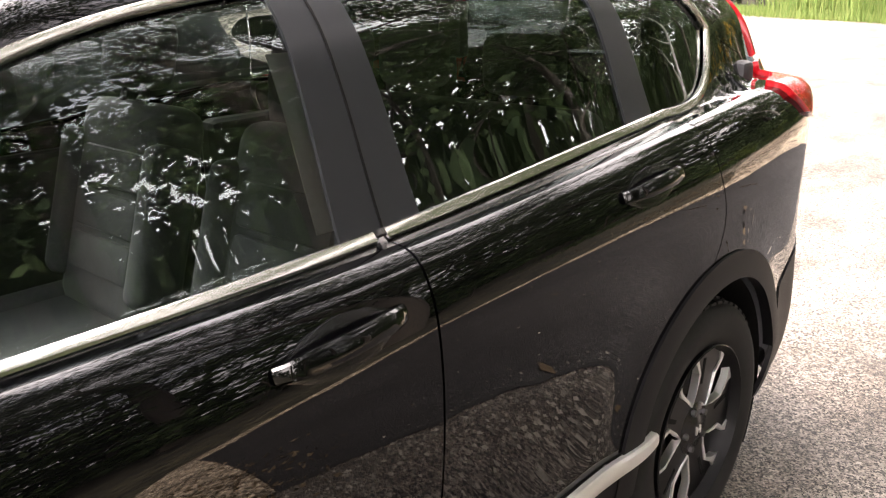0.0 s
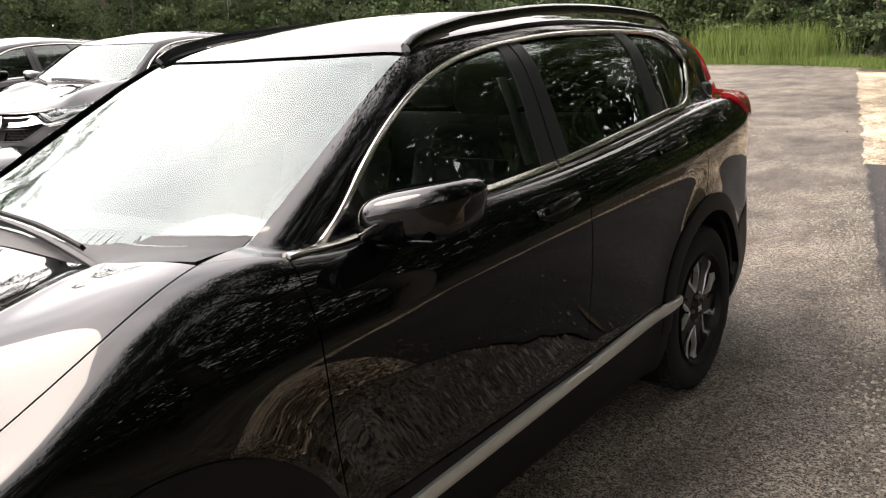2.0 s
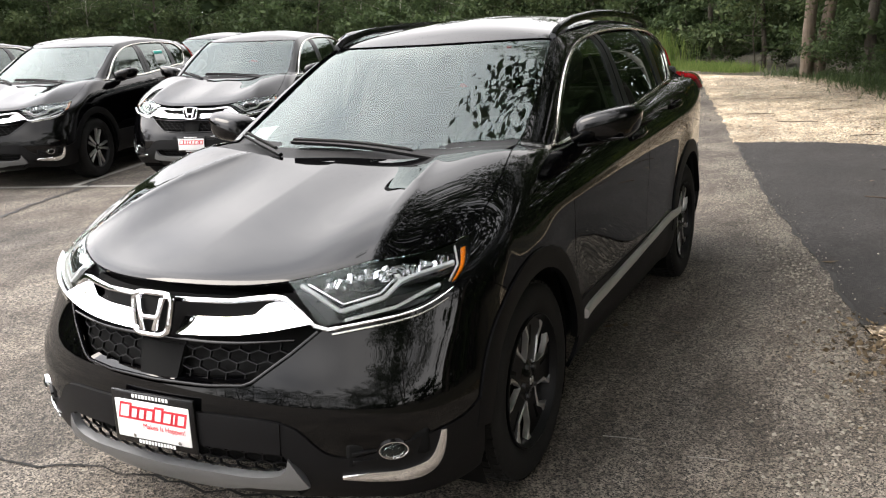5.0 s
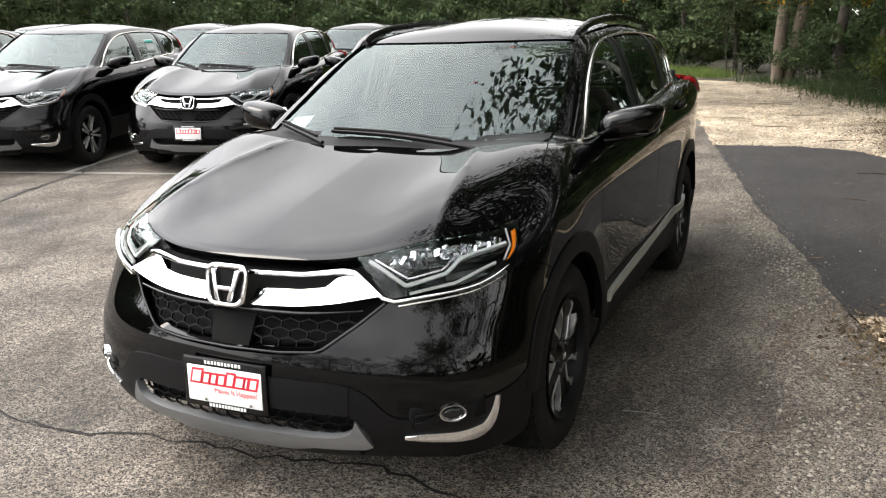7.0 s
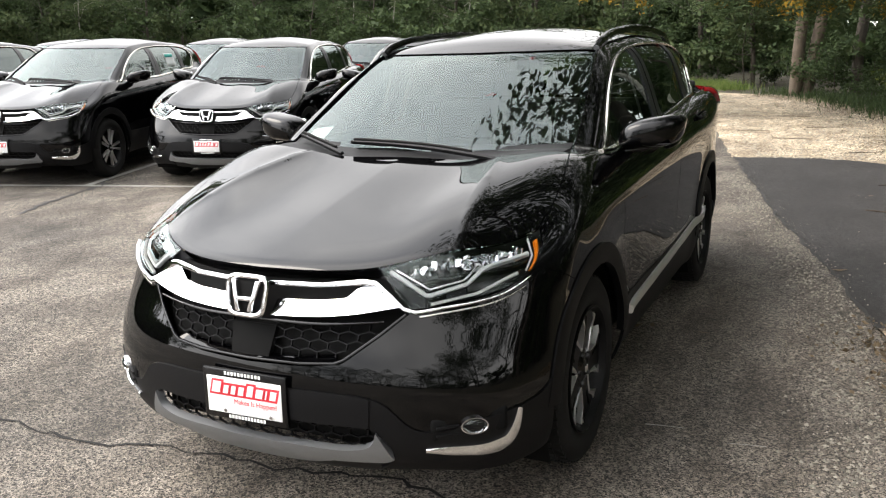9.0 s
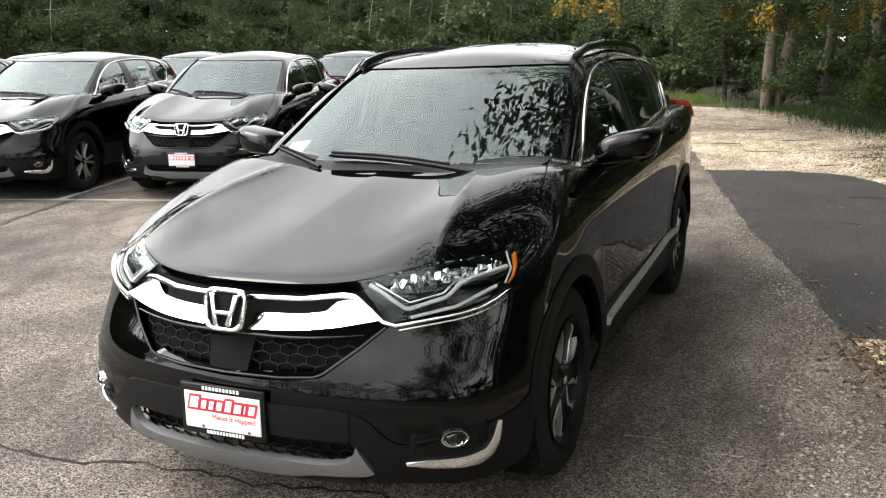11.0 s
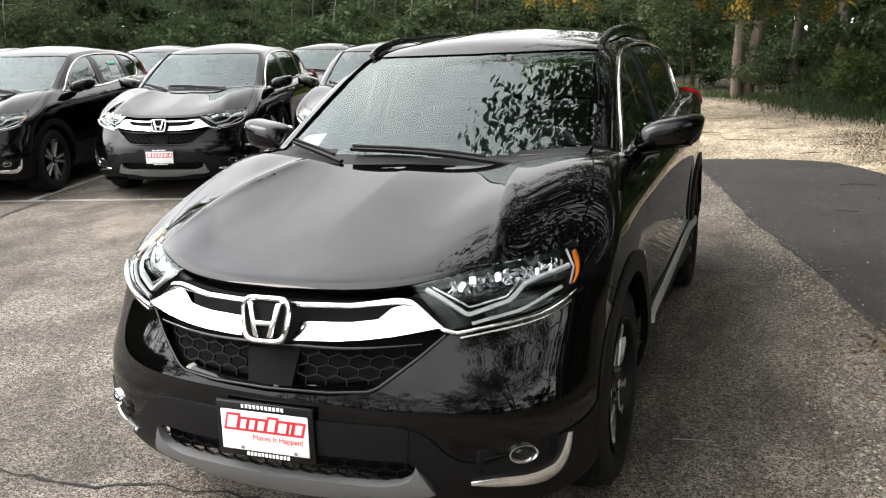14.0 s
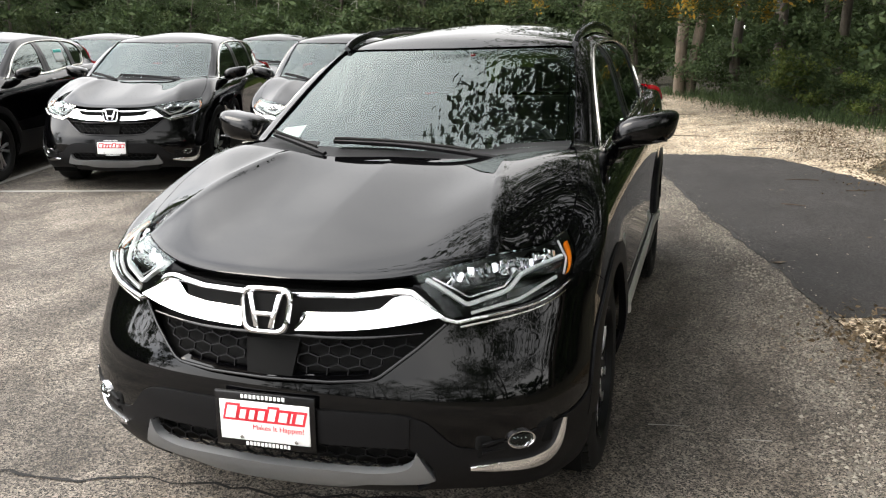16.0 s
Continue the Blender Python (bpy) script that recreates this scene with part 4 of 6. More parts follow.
    if hero:
        t = bpy.data.curves.new("plate_slogan", "FONT")
        t.body, t.size, t.align_x, t.extrude = "Makes It Happen!", .024, "CENTER", .0004
        t.materials.append(REDINK)
        dg = bpy.data.objects.new("slogan", t)
        scene.collection.objects.link(dg)
        me = bpy.data.meshes.new_from_object(dg.evaluated_get(bpy.context.evaluated_depsgraph_get()))
        bpy.data.objects.remove(dg)
        put("plate_print", me, plate, m=pose(.045, -.0112, -.028, 90, 0, 0))
    # mirrors
    for s in (1, -1):
        bm = bmesh.new()
        made = bmesh.ops.create_uvsphere(bm, u_segments=36, v_segments=20, radius=1)
        for v_ in bm.verts:
            x, y, z = v_.co
            x, y, z = (math.copysign(abs(c) ** .58, c) for c in (x, y, z))
            y *= .115 if y < 0 else .055
            v_.co = (x * .136 + .020 * z, y + .05 * max(x, 0) ** 2, z * (.066 + .006 * x) + .008 * x)
        mirror = part("door_mirror", bm, PAINT, car, "glossy black door mirror", m=Matrix.Diagonal((s, 1, 1, 1)) @ pose(.960, .715, 1.190, 0, -3, 7))
        bm = bmesh.new()
        box(bm, -.105, .105, .03, .052, -.044, .044, .018, segments=3)
        part("mirror_glass", bm, CHROME, mirror)
        bm = bmesh.new()
        box(bm, -.17, -.01, -.03, .04, -.078, -.050, .012, segments=3)
        for v_ in bm.verts:
            v_.co.z -= .0 if v_.co.x > -.06 else .02
        part("mirror_foot", bm, GLOSSBLACK, mirror)
        bm = bmesh.new()
        box(bm, -.07, .085, -.098, -.07, -.050, -.043, .003)
        part("mirror_indicator", bm, GLOSSBLACK, mirror)
    tri = curve(((.803, .45, 1.104), (.803, .75, 1.114)), 8)
    panel("mirror_sail", lerp_rows(tri, curve(((.803, .45, 1.105), (.76, .72, 1.245)), 8), 8, 6), GLOSSBLACK, car, depth=.004, off=-.004)
    # door handles
    for (y0, z0), obs in (((1.30, 1.062), doors), ((2.165, 1.122), rdoors)):
        for k, s in enumerate((1, -1)):
            ys = np.linspace(y0, y0 + .235, 22)
            base = snap(np.stack([np.full(22, .93), ys, z0 + .07 * (ys - y0)], 1))
            lift = .030 * np.sin(np.linspace(0, math.pi, 22)) ** .5
            line = base + normals(base) * lift[:, None]
            v, f = sweep(line, .034, .016, taper=(.7, 1, 1, 1, .75))
            bm = bmesh.new()
            vs = [bm.verts.new(p * (s, 1, 1)) for p in v]
            for q in f:
                bm.faces.new([vs[i] for i in q])
            part("handle", bm, PAINT, obs[k])
            cup = snap(np.stack([np.full(22, .93), ys, z0 - .004 + .07 * (ys - y0)], 1), -.001)
            v, f = sweep(cup, .085, .006, taper=(.15, .8, 1, .8, .15))
            bm = bmesh.new()
            vs = [bm.verts.new(p * (s, 1, 1)) for p in v]
            for q in f:
                bm.faces.new([vs[i] for i in q])
            part("handle_cup", bm, GLOSSBLACK, obs[k])
    # roof rails
    if hero:
        g = resample(GUTTER, 50, .0, .93)
        rise = np.clip(np.minimum(np.linspace(0, 1, 50) / .16, np.linspace(1, 0, 50) / .12), 0, 1)
        line = g + np.array((0, 0, .012)) + np.outer(np.sqrt(rise) * .034, (0.05, 0, 1))
        bar("roof_rail", line, .030, .034, GLOSSBLACK, car, up=(.3, 0, .95), label="raised gloss black roof rail with silver foot")
        bar("rail_foot", line[:6] + (0, 0, -.006), .026, .04, SILVER, car, up=(.3, 0, .95))
    else:
        bar("roof_strip", snap(resample(GUTTER, 50), -.002), .016, .008, GLOSSBLACK, car)
    fin = bmesh.new()
    box(fin, -.03, .03, -.09, .09, 0, .055, .012, segments=3)
    for v_ in fin.verts:
        t = v_.co.z / .055
        v_.co.x *= 1 - .75 * t
        v_.co.y = v_.co.y * (1 - .45 * t) + .04 * t
    part("antenna_fin", fin, PAINT, car, m=pose(0, 2.95, 1.572))
    # tail lamps, tailgate, rear bumper
    tl_in = curve(((.82, 3.13, 1.165), (.81, 3.12, 1.19), (.79, 3.13, 1.212)), 10)
    tl_out = curve(((.66, 3.48, 1.10), (.66, 3.48, 1.18), (.63, 3.45, 1.27)), 14)
    panel("tail_lamp", coons(curve((tuple(tl_in[0]), (.81, 3.27, 1.125), (.75, 3.39, 1.105), tuple(tl_out[0])), 24), curve((tuple(tl_in[-1]), (.76, 3.26, 1.25), (.70, 3.37, 1.28), tuple(tl_out[-1])), 24), tl_in, tl_out, 24, 16), REDLENS, car, off=.016, depth=.05, label="red wraparound tail lamp")
    bar("tail_lamp_stripe", snap(curve(((.64, 3.4, 1.289), (.57, 3.36, 1.384), (.50, 3.31, 1.47)), 20), .004), .03, .02, REDLENS, car)
    tg = coons(curve(((0, 3.66, .80), (.4, 3.63, .80), (.72, 3.50, .82)), 20), curve(((0, 3.52, 1.242), (.4, 3.5, 1.242), (.60, 3.45, 1.251)), 20), curve(((0, 3.66, .80), (0, 3.6, 1.05), (0, 3.52, 1.242)), 12), curve(((.72, 3.50, .82), (.70, 3.47, 1.08), (.60, 3.45, 1.251)), 12), 24, 18, .002, mid=True)
    panel("tailgate", tg, PAINT, car, whole=True)
    rw = coons(curve(((0, 3.52, 1.242), (.4, 3.5, 1.242), (.60, 3.45, 1.251)), 20), curve(((0, 3.33, 1.5), (.3, 3.32, 1.49), (.48, 3.28, 1.47)), 20), curve(((0, 3.52, 1.242), (0, 3.33, 1.5)), 8), curve(((.60, 3.45, 1.251), (.48, 3.28, 1.47)), 8), 20, 12)
    panel("rear_window", rw, GLASS_PRIV, car, whole=True, depth=.004)
    rb = coons(curve(((0, 3.55, .30), (.5, 3.50, .30), (.78, 3.25, .30), (.84, 3.05, .30)), 30), curve(((0, 3.67, .80), (.45, 3.63, .80), (.78, 3.40, .72), (.86, 3.16, .63)), 30), curve(((0, 3.55, .30), (0, 3.67, .55), (0, 3.67, .80)), 10), curve(((.84, 3.05, .30), (.875, 3.10, .45), (.86, 3.16, .63)), 10), 30, 16, .002, mid=True)
    panel("rear_bumper", rb, CLAD, car, whole=True, off=.004)
    spoil = bmesh.new()
    box(spoil, -.50, .50, -.12, .12, -.02, .02, .015)
    for v_ in spoil.verts:
        v_.co.z -= .14 * v_.co.x ** 2
        v_.co.y -= .16 * v_.co.x ** 2
    part("roof_spoiler", spoil, PAINT, car, m=pose(0, 3.33, 1.542, -8, 0, 0))
    # wipers and cowl
    panel("cowl", lerp_rows(curve(((0, .239, 1.118), (.28, .235, 1.121), (.52, .236, 1.145), (.70, .285, 1.15)), 24), curve(((0, .31, 1.165), (.3, .34, 1.168), (.55, .40, 1.175), (.69, .45, 1.18)), 24), 24, 5), CLAD, car, whole=True, off=-.006, label="black plastic cowl")
    for pts in (((.44, .215, 1.122), (.1, .262, 1.155), (-.30, .30, 1.168)), ((-.31, .232, 1.125), (-.48, .31, 1.160), (-.64, .40, 1.184))):
        w = curve(pts, 30, stay=True)
        v, f = sweep(w, .016, .016, up=(0, -.5, .87), taper=(1.1, 1, .9, .7, .5))
        bm = bmesh.new()
        vs = [bm.verts.new(p) for p in v]
        for q in f:
            bm.faces.new([vs[i] for i in q])
        wiper = part("wiper", bm, CLAD, car, "black windshield wiper")
        blade = w[5:] + (0, .022, .010)
        v, f = sweep(blade, .010, .016, up=(0, -.5, .87))
        bm = bmesh.new()
        vs = [bm.verts.new(p) for p in v]
        for q in f:
            bm.faces.new([vs[i] for i in q])
        part("wiper_blade", bm, RUBBER, wiper)
    # inside
    bm = bmesh.new()
    box(bm, -.80, .80, .30, 3.35, .28, .34, .02)
    for s in (-1, 1):
        box(bm, s * .80 - .03, s * .80 + .03, .42, 2.6, .32, 1.08, .02)
        box(bm, s * .66 - .05, s * .66 + .05, 2.2, 3.3, .32, 1.12, .03)
    box(bm, -.72, .72, -.55, .30, .60, .66, .02)
    part("cabin_tub", bm, DASHMAT, car, smooth=False)
    bm = bmesh.new()
    box(bm, -.74, .74, .42, .80, .86, 1.09, .05, segments=3)
    box(bm, -.64, .64, .30, .50, .98, 1.10, .03, segments=3)
    for v_ in bm.verts:
        v_.co.z -= .05 * v_.co.x ** 2
    dash = part("dashboard", bm, DASHMAT, car, "dark grey dashboard")
    bm = bmesh.new()
    for i in range(32):
        t0, t1 = 2 * math.pi * i / 32, 2 * math.pi * (i + 1) / 32
        rings = []
        for t in (t0, t1):
            rings.append([bm.verts.new(((.185 + .016 * math.cos(q)) * math.cos(t), .016 * math.sin(q), (.185 + .016 * math.cos(q)) * math.sin(t))) for q in np.linspace(0, 2 * math.pi, 9)[:-1]])
        for j in range(8):
            bm.faces.new((rings[0][j], rings[0][(j + 1) % 8], rings[1][(j + 1) % 8], rings[1][j]))
    box(bm, -.07, .07, -.03, .03, -.06, .06, .02)
    box(bm, -.18, .18, -.012, .012, -.02, .02, .005)
    part("steering_wheel", bm, DASHMAT, car, m=pose(.37, .88, 1.02, -24, 0, 0))
    for x in (.37, -.37):
        build_seat(car, x, 1.45)
    bm = bmesh.new()
    box(bm, -.64, .64, 2.0, 2.5, .58, .76, .06, segments=3)
    box(bm, -.64, .64, 2.42, 2.56, .70, 1.22, .05, segments=3)
    for x in (-.4, 0, .4):
        box(bm, x - .12, x + .12, 2.46, 2.56, 1.24, 1.40, .04, segments=3)
    part("rear_bench", bm, SEATFAB, car)
    for s in (-1, 1):
        bm = bmesh.new()
        box(bm, s * .53 - .035, s * .53 + .035, 2.92, 3.20, 1.05, 1.47, .02, segments=2)
        box(bm, s * .59 - .13, s * .59 + .13, 3.15, 3.23, .70, 1.29, .02, segments=2)
        box(bm, s * .50 - .11, s * .50 + .11, 3.16, 3.22, 1.25, 1.46, .02, segments=2)
        part("pillar_lining", bm, DASHMAT, car)
    lining = coons(curve(((0, 1.14, 1.6), (.55, 1.18, 1.555)), 20), curve(((0, 3.2, 1.54), (.50, 3.18, 1.5)), 20), curve(((0, 1.14, 1.6), (0, 2, 1.63), (0, 3.2, 1.54)), 20), curve(((.55, 1.18, 1.555), (.55, 2, 1.59), (.50, 3.18, 1.5)), 20), 14, 20)
    panel("headliner", lining, HEADLINER, car, whole=True, off=-.03, depth=.005)
    bm = bmesh.new()
    box(bm, -.12, .12, -.012, .012, -.035, .035, .012, segments=3)
    part("inner_mirror", bm, GLOSSBLACK, car, m=pose(0, 1.12, 1.425, 10, 0, 0))
    bm = bmesh.new()
    box(bm, -.07, .07, -.05, .06, -.03, .02, .02, segments=3)
    part("camera_pod", bm, DASHMAT, car, m=pose(0, 1.03, 1.478, 30, 0, 0))
    if hero:
        st = snap(np.array([[(x, .36 + .1 * v_, 1.2 + .09 * v_) for x in np.linspace(-.66, -.54, 5)] for v_ in np.linspace(.3, 1.1, 4)]), -.012).reshape(4, 5, 3)
        v, f = rimmed(st, .001)
        put("window_sticker", mesh_of("window_sticker", v, f, PAPER), car, "white paper sticker behind the glass")
        belt = snap(curve(((.70, 1.55, 1.47), (.76, 1.55, 1.327), (.80, 1.55, 1.182)), 14), -.07)
        bar("seat_belt", belt, .045, .004, HEADLINER, car, both=True)
    return car


def price_sheet(car):
    st = snap(np.array([[(.8, y, z) for y in np.linspace(1.95, 2.2, 5)] for z in np.linspace(1.28, 1.48, 5)]), -.003).reshape(5, 5, 3)
    v, f = rimmed(st, .001)
    ws_ = put("window_sticker", mesh_of("window_sticker", v, f, PAPER), car, "white and teal price sheet on the window")
    st = snap(np.array([[(.8, y, z) for y in np.linspace(1.96, 2.19, 5)] for z in np.linspace(1.42, 1.47, 3)]), -.001).reshape(3, 5, 3)
    v, f = rimmed(st, .0005)
    put("sticker_print", mesh_of("sticker_print", v, f, TEAL), ws_)


hero = build_car("touring", "glossy black suv with chrome grille and roof rails parked on asphalt", 1.0, "", True)
parked = build_car("standard", "dark suv with chrome grille in a parking row", .38, "suvs parked in rows")

# ---- parked rows ----
ROW = radians(18)
along, deepw = Vector((math.cos(ROW), math.sin(ROW), 0)), Vector((-math.sin(ROW), math.cos(ROW), 0))


def rise(x):
    """Height of the lot, which climbs gently away from the car."""
    return .028 * min(max(0, -x - 1.2), 13)


def slope_pose(at, turn):
    return Matrix.Translation((at[0], at[1], rise(at[0]))) @ Matrix.Rotation(math.atan(.028), 4, "Y") @ pose(0, 0, 0, 0, 0, turn)


first = Vector((-5.08, 5.23, 0))
spots = [(Vector((-7.30, 4.25, 0)), 18), (first, 18), (first + along * 2.26, 18), (Vector((-9.6, 3.4, 0)), 18)]
spots += [(first + along * (0.15 + 3.45 * k) + deepw * 6.2, 18) for k in (-3, -2, -1, 0)]
parked.matrix_basis = slope_pose(*spots[0])
for at, turn in spots[1:]:
    copy_thing(parked, slope_pose(at, turn))
price_sheet(parked)


# ---- ground ----
def stony(m, stones, light, patches, bump):
    """Break a ground material up into chips of stone, worn streaks and broad stains."""
    n, l = m.node_tree.nodes, m.node_tree.links
    b = n["Principled BSDF"]
    base = b.inputs["Base Color"].default_value[:3]
    co = n.new("ShaderNodeTexCoord")
    vo = n.new("ShaderNodeTexVoronoi")
    vo.inputs["Scale"].default_value = stones
    l.new(co.outputs["Object"], vo.inputs["Vector"])
    chip = n.new("ShaderNodeSeparateColor")
    l.new(vo.outputs["Color"], chip.inputs["Color"])
    r1 = n.new("ShaderNodeMapRange")
    r1.inputs["From Min"].default_value, r1.inputs["From Max"].default_value = .15, .85
    r1.inputs["To Min"].default_value, r1.inputs["To Max"].default_value = 1 - light, 1 + light
    l.new(chip.outputs[0], r1.inputs["Value"])
    big = n.new("ShaderNodeTexNoise")
    big.inputs["Scale"].default_value, big.inputs["Detail"].default_value, big.inputs["Roughness"].default_value = .55, 8, .62
    l.new(co.outputs["Object"], big.inputs["Vector"])
    r2 = n.new("ShaderNodeMapRange")
    r2.inputs["From Min"].default_value, r2.inputs["From Max"].default_value = .34, .66
    r2.inputs["To Min"].default_value, r2.inputs["To Max"].default_value = 1 - patches, 1 + patches
    l.new(big.outputs["Fac"], r2.inputs["Value"])
    mid = n.new("ShaderNodeTexNoise")
    mid.inputs["Scale"].default_value, mid.inputs["Detail"].default_value, mid.inputs["Roughness"].default_value = 3.1, 7, .65
    mp = n.new("ShaderNodeMapping")
    mp.inputs["Scale"].default_value, mp.inputs["Rotation"].default_value = (1, .45, 1), (0, 0, .3)
    l.new(co.outputs["Object"], mp.inputs["Vector"])
    l.new(mp.outputs["Vector"], mid.inputs["Vector"])
    r4 = n.new("ShaderNodeMapRange")
    r4.inputs["From Min"].default_value, r4.inputs["From Max"].default_value = .36, .60
    r4.inputs["To Min"].default_value, r4.inputs["To Max"].default_value = 1 - patches * .9, 1 + patches * .45
    l.new(mid.outputs["Fac"], r4.inputs["Value"])
    m0 = n.new("ShaderNodeMath")
    m0.operation = "MULTIPLY"
    fine = n.new("ShaderNodeTexNoise")
    fine.inputs["Scale"].default_value, fine.inputs["Detail"].default_value = 38, 6
    l.new(co.outputs["Object"], fine.inputs["Vector"])
    r3 = n.new("ShaderNodeMapRange")
    r3.inputs["From Min"].default_value, r3.inputs["From Max"].default_value = .3, .7
    r3.inputs["To Min"].default_value, r3.inputs["To Max"].default_value = .5, 1.5
    l.new(fine.outputs["Fac"], r3.inputs["Value"])
    m1, m2 = n.new("ShaderNodeMath"), n.new("ShaderNodeMath")
    m1.operation = m2.operation = "MULTIPLY"
    l.new(r1.outputs[0], m1.inputs[0])
    l.new(r2.outputs[0], m1.inputs[1])
    l.new(m1.outputs[0], m0.inputs[0])
    l.new(r4.outputs[0], m0.inputs[1])
    l.new(m0.outputs[0], m2.inputs[0])
    l.new(r3.outputs[0], m2.inputs[1])
    sc = n.new("ShaderNodeVectorMath")
    sc.operation = "SCALE"
    tone = n.new("ShaderNodeMix")
    tone.data_type = "RGBA"
    tone.inputs[6].default_value = (base[0] * 1.08, base[1] * .98, base[2] * .86, 1)
    tone.inputs[7].default_value = (base[0] * .94, base[1] * 1.01, base[2] * 1.12, 1)
    l.new(mid.outputs["Fac"], tone.inputs[0])
    l.new(tone.outputs[2], sc.inputs[0])
    l.new(m2.outputs[0], sc.inputs["Scale"])
    l.new(sc.outputs["Vector"], b.inputs["Base Color"])
    bm = n.new("ShaderNodeBump")
    bm.inputs["Distance"].default_value, bm.inputs["Strength"].default_value = bump, .7
    l.new(vo.outputs["Distance"], bm.inputs["Height"])
    l.new(bm.outputs["Normal"], b.inputs["Normal"])
    return m


ASPHALT = stony(principled("worn_grey_asphalt", (0.099, 0.086, 0.070), 0.85), 165, .95, .50, .006)
PATCH = stony(principled("dark_new_asphalt", (0.0195, 0.018, 0.017), 0.85), 120, .75, .38, .005)
GRAVEL = stony(principled("pale_sandy_gravel", (0.37, 0.305, 0.22), 0.95), 45, .6, .45, .03)
SOIL = stony(principled("forest_floor", (0.04, 0.036, 0.02), 0.95), 9, .5, .4, .05)
LINE = grain(principled("worn_line_paint", (0.36, 0.35, 0.32), 0.8), 60, 0.3, 0.5, 1.1)
TAR = grain(principled("tar_seal", (0.016, 0.015, 0.014), 0.7), 80, 0.4, 0.7, 1.3)


def sheet(name, outline, z, material, label, category):
    bm = bmesh.new()
    f = bm.faces.new([bm.verts.new((x, y, z)) for x, y in outline])
    bmesh.ops.triangulate(bm, faces=[f])
    for cut in (-1.2, -14.2):
        bmesh.ops.bisect_plane(bm, geom=bm.verts[:] + bm.edges[:] + bm.faces[:], plane_co=(cut, 0, 0), plane_no=(1, 0, 0))
    for v in bm.verts:
        v.co.z += rise(v.co.x)
    ob = part(name, bm, material, None, smooth=False)
    return tagged(ob, label, category, "", "structure")


def rough_line(pts, amount, stepw, seed):
    """A wandering outline through a few points."""
    rnd = random.Random(seed)
    out = []
    for (x0, y0), (x1, y1) in zip(pts, pts[1:]):
        n = max(1, int(math.hypot(x1 - x0, y1 - y0) / stepw))
        for i in range(n):
            t = i / n
            out.append((x0 + (x1 - x0) * t + rnd.uniform(-amount, amount), y0 + (y1 - y0) * t + rnd.uniform(-amount, amount)))
    out.append(pts[-1])
    return out


kerbless = rough_line([(1.94, 1.99), (1.67, 3.15), (1.21, 4.85), (.67, 7.3), (.32, 8.9)], .022, .16, 3)
gravel_low = rough_line([(.32, 8.9), (1.36, 9.02), (2.1, 8.6), (2.64, 7.52), (3.23, 6.0), (3.64, 4.29), (3.25, 2.27)], .05, .2, 4)
lane = rough_line([(.32, 8.9), (-1.41, 16.85), (-2.8, 23.5)], .04, .3, 6)
sheet("ground", [(-2500, -2500), (2500, -2500), (2500, 2500), (-2500, 2500)], -.012, SOIL, "dark forest floor reaching the horizon", "ground")
sheet("pavement", [(3.3, -30), (2.75, -6), (2.6, .5), (2.25, 1.0)] + kerbless + lane[1:] + [(-3, 25), (-9, 27), (-50, 45), (-60, 20), (-60, -30)], 0, ASPHALT, "worn grey asphalt of a parking lot", "pavement")
sheet("pavement_patch", kerbless + gravel_low[1:], .004, PATCH, "dark newer asphalt patch", "pavement")
sheet("gravel", [(2.25, 1.0), (1.94, 1.99)] + gravel_low[::-1] + lane[1:] + [(-.4, 22.3), (1.2, 19.6), (2.2, 16), (3.2, 13.6), (4.0, 11.5), (3.6, 9.4), (2.95, 7.7), (3.42, 6.1), (3.80, 4.3), (3.40, 2.2), (2.6, 1.35)], .002, GRAVEL, "pale sandy gravel beside the asphalt", "gravel")


# ---- trees ----
def leafy(name, dark, light, through=.35):
    """Leaf material: each leaf takes its own green; some light passes through."""
    m = principled(name, dark, 0.7, Specular_IOR_Level=0.2)
    n, l = m.node_tree.nodes, m.node_tree.links
    b, out = n["Principled BSDF"], n["Material Output"]
    geo, mix = n.new("ShaderNodeNewGeometry"), n.new("ShaderNodeMix")
    mix.data_type = "RGBA"
    mix.inputs[6].default_value, mix.inputs[7].default_value = (*dark, 1), (*light, 1)
    l.new(geo.outputs["Random Per Island"], mix.inputs[0])
    l.new(mix.outputs[2], b.inputs["Base Color"])
    tr, ms = n.new("ShaderNodeBsdfTranslucent"), n.new("ShaderNodeMixShader")
    l.new(mix.outputs[2], tr.inputs["Color"])
    ms.inputs["Fac"].default_value = through
    l.new(b.outputs["BSDF"], ms.inputs[1])
    l.new(tr.outputs["BSDF"], ms.inputs[2])
    l.new(ms.outputs["Shader"], out.inputs["Surface"])
    return m


LEAF = leafy("green_leaves", (0.025, 0.043, 0.017), (0.064, 0.092, 0.035))
LEAF_PALE = leafy("pale_green_leaves", (0.034, 0.054, 0.021), (0.084, 0.108, 0.044))
LEAF_FRESH = leafy("fresh_yellow_green_leaves", (0.045, 0.072, 0.016), (0.12, 0.145, 0.036))
LEAF_YELLOW = leafy("yellowing_leaves", (0.10, 0.11, 0.02), (0.42, 0.24, 0.03))
BARK = grain(principled("grey_brown_bark", (0.055, 0.045, 0.034), 0.9), 30, 0.8, 0.5, 1.4, 0.02, stretch=(1, 1, .25))
PALEBARK = grain(principled("pale_birch_bark", (0.36, 0.34, 0.31), 0.85), 20, 0.6, 0.5, 1.2, 0.01, stretch=(1, 1, 2))


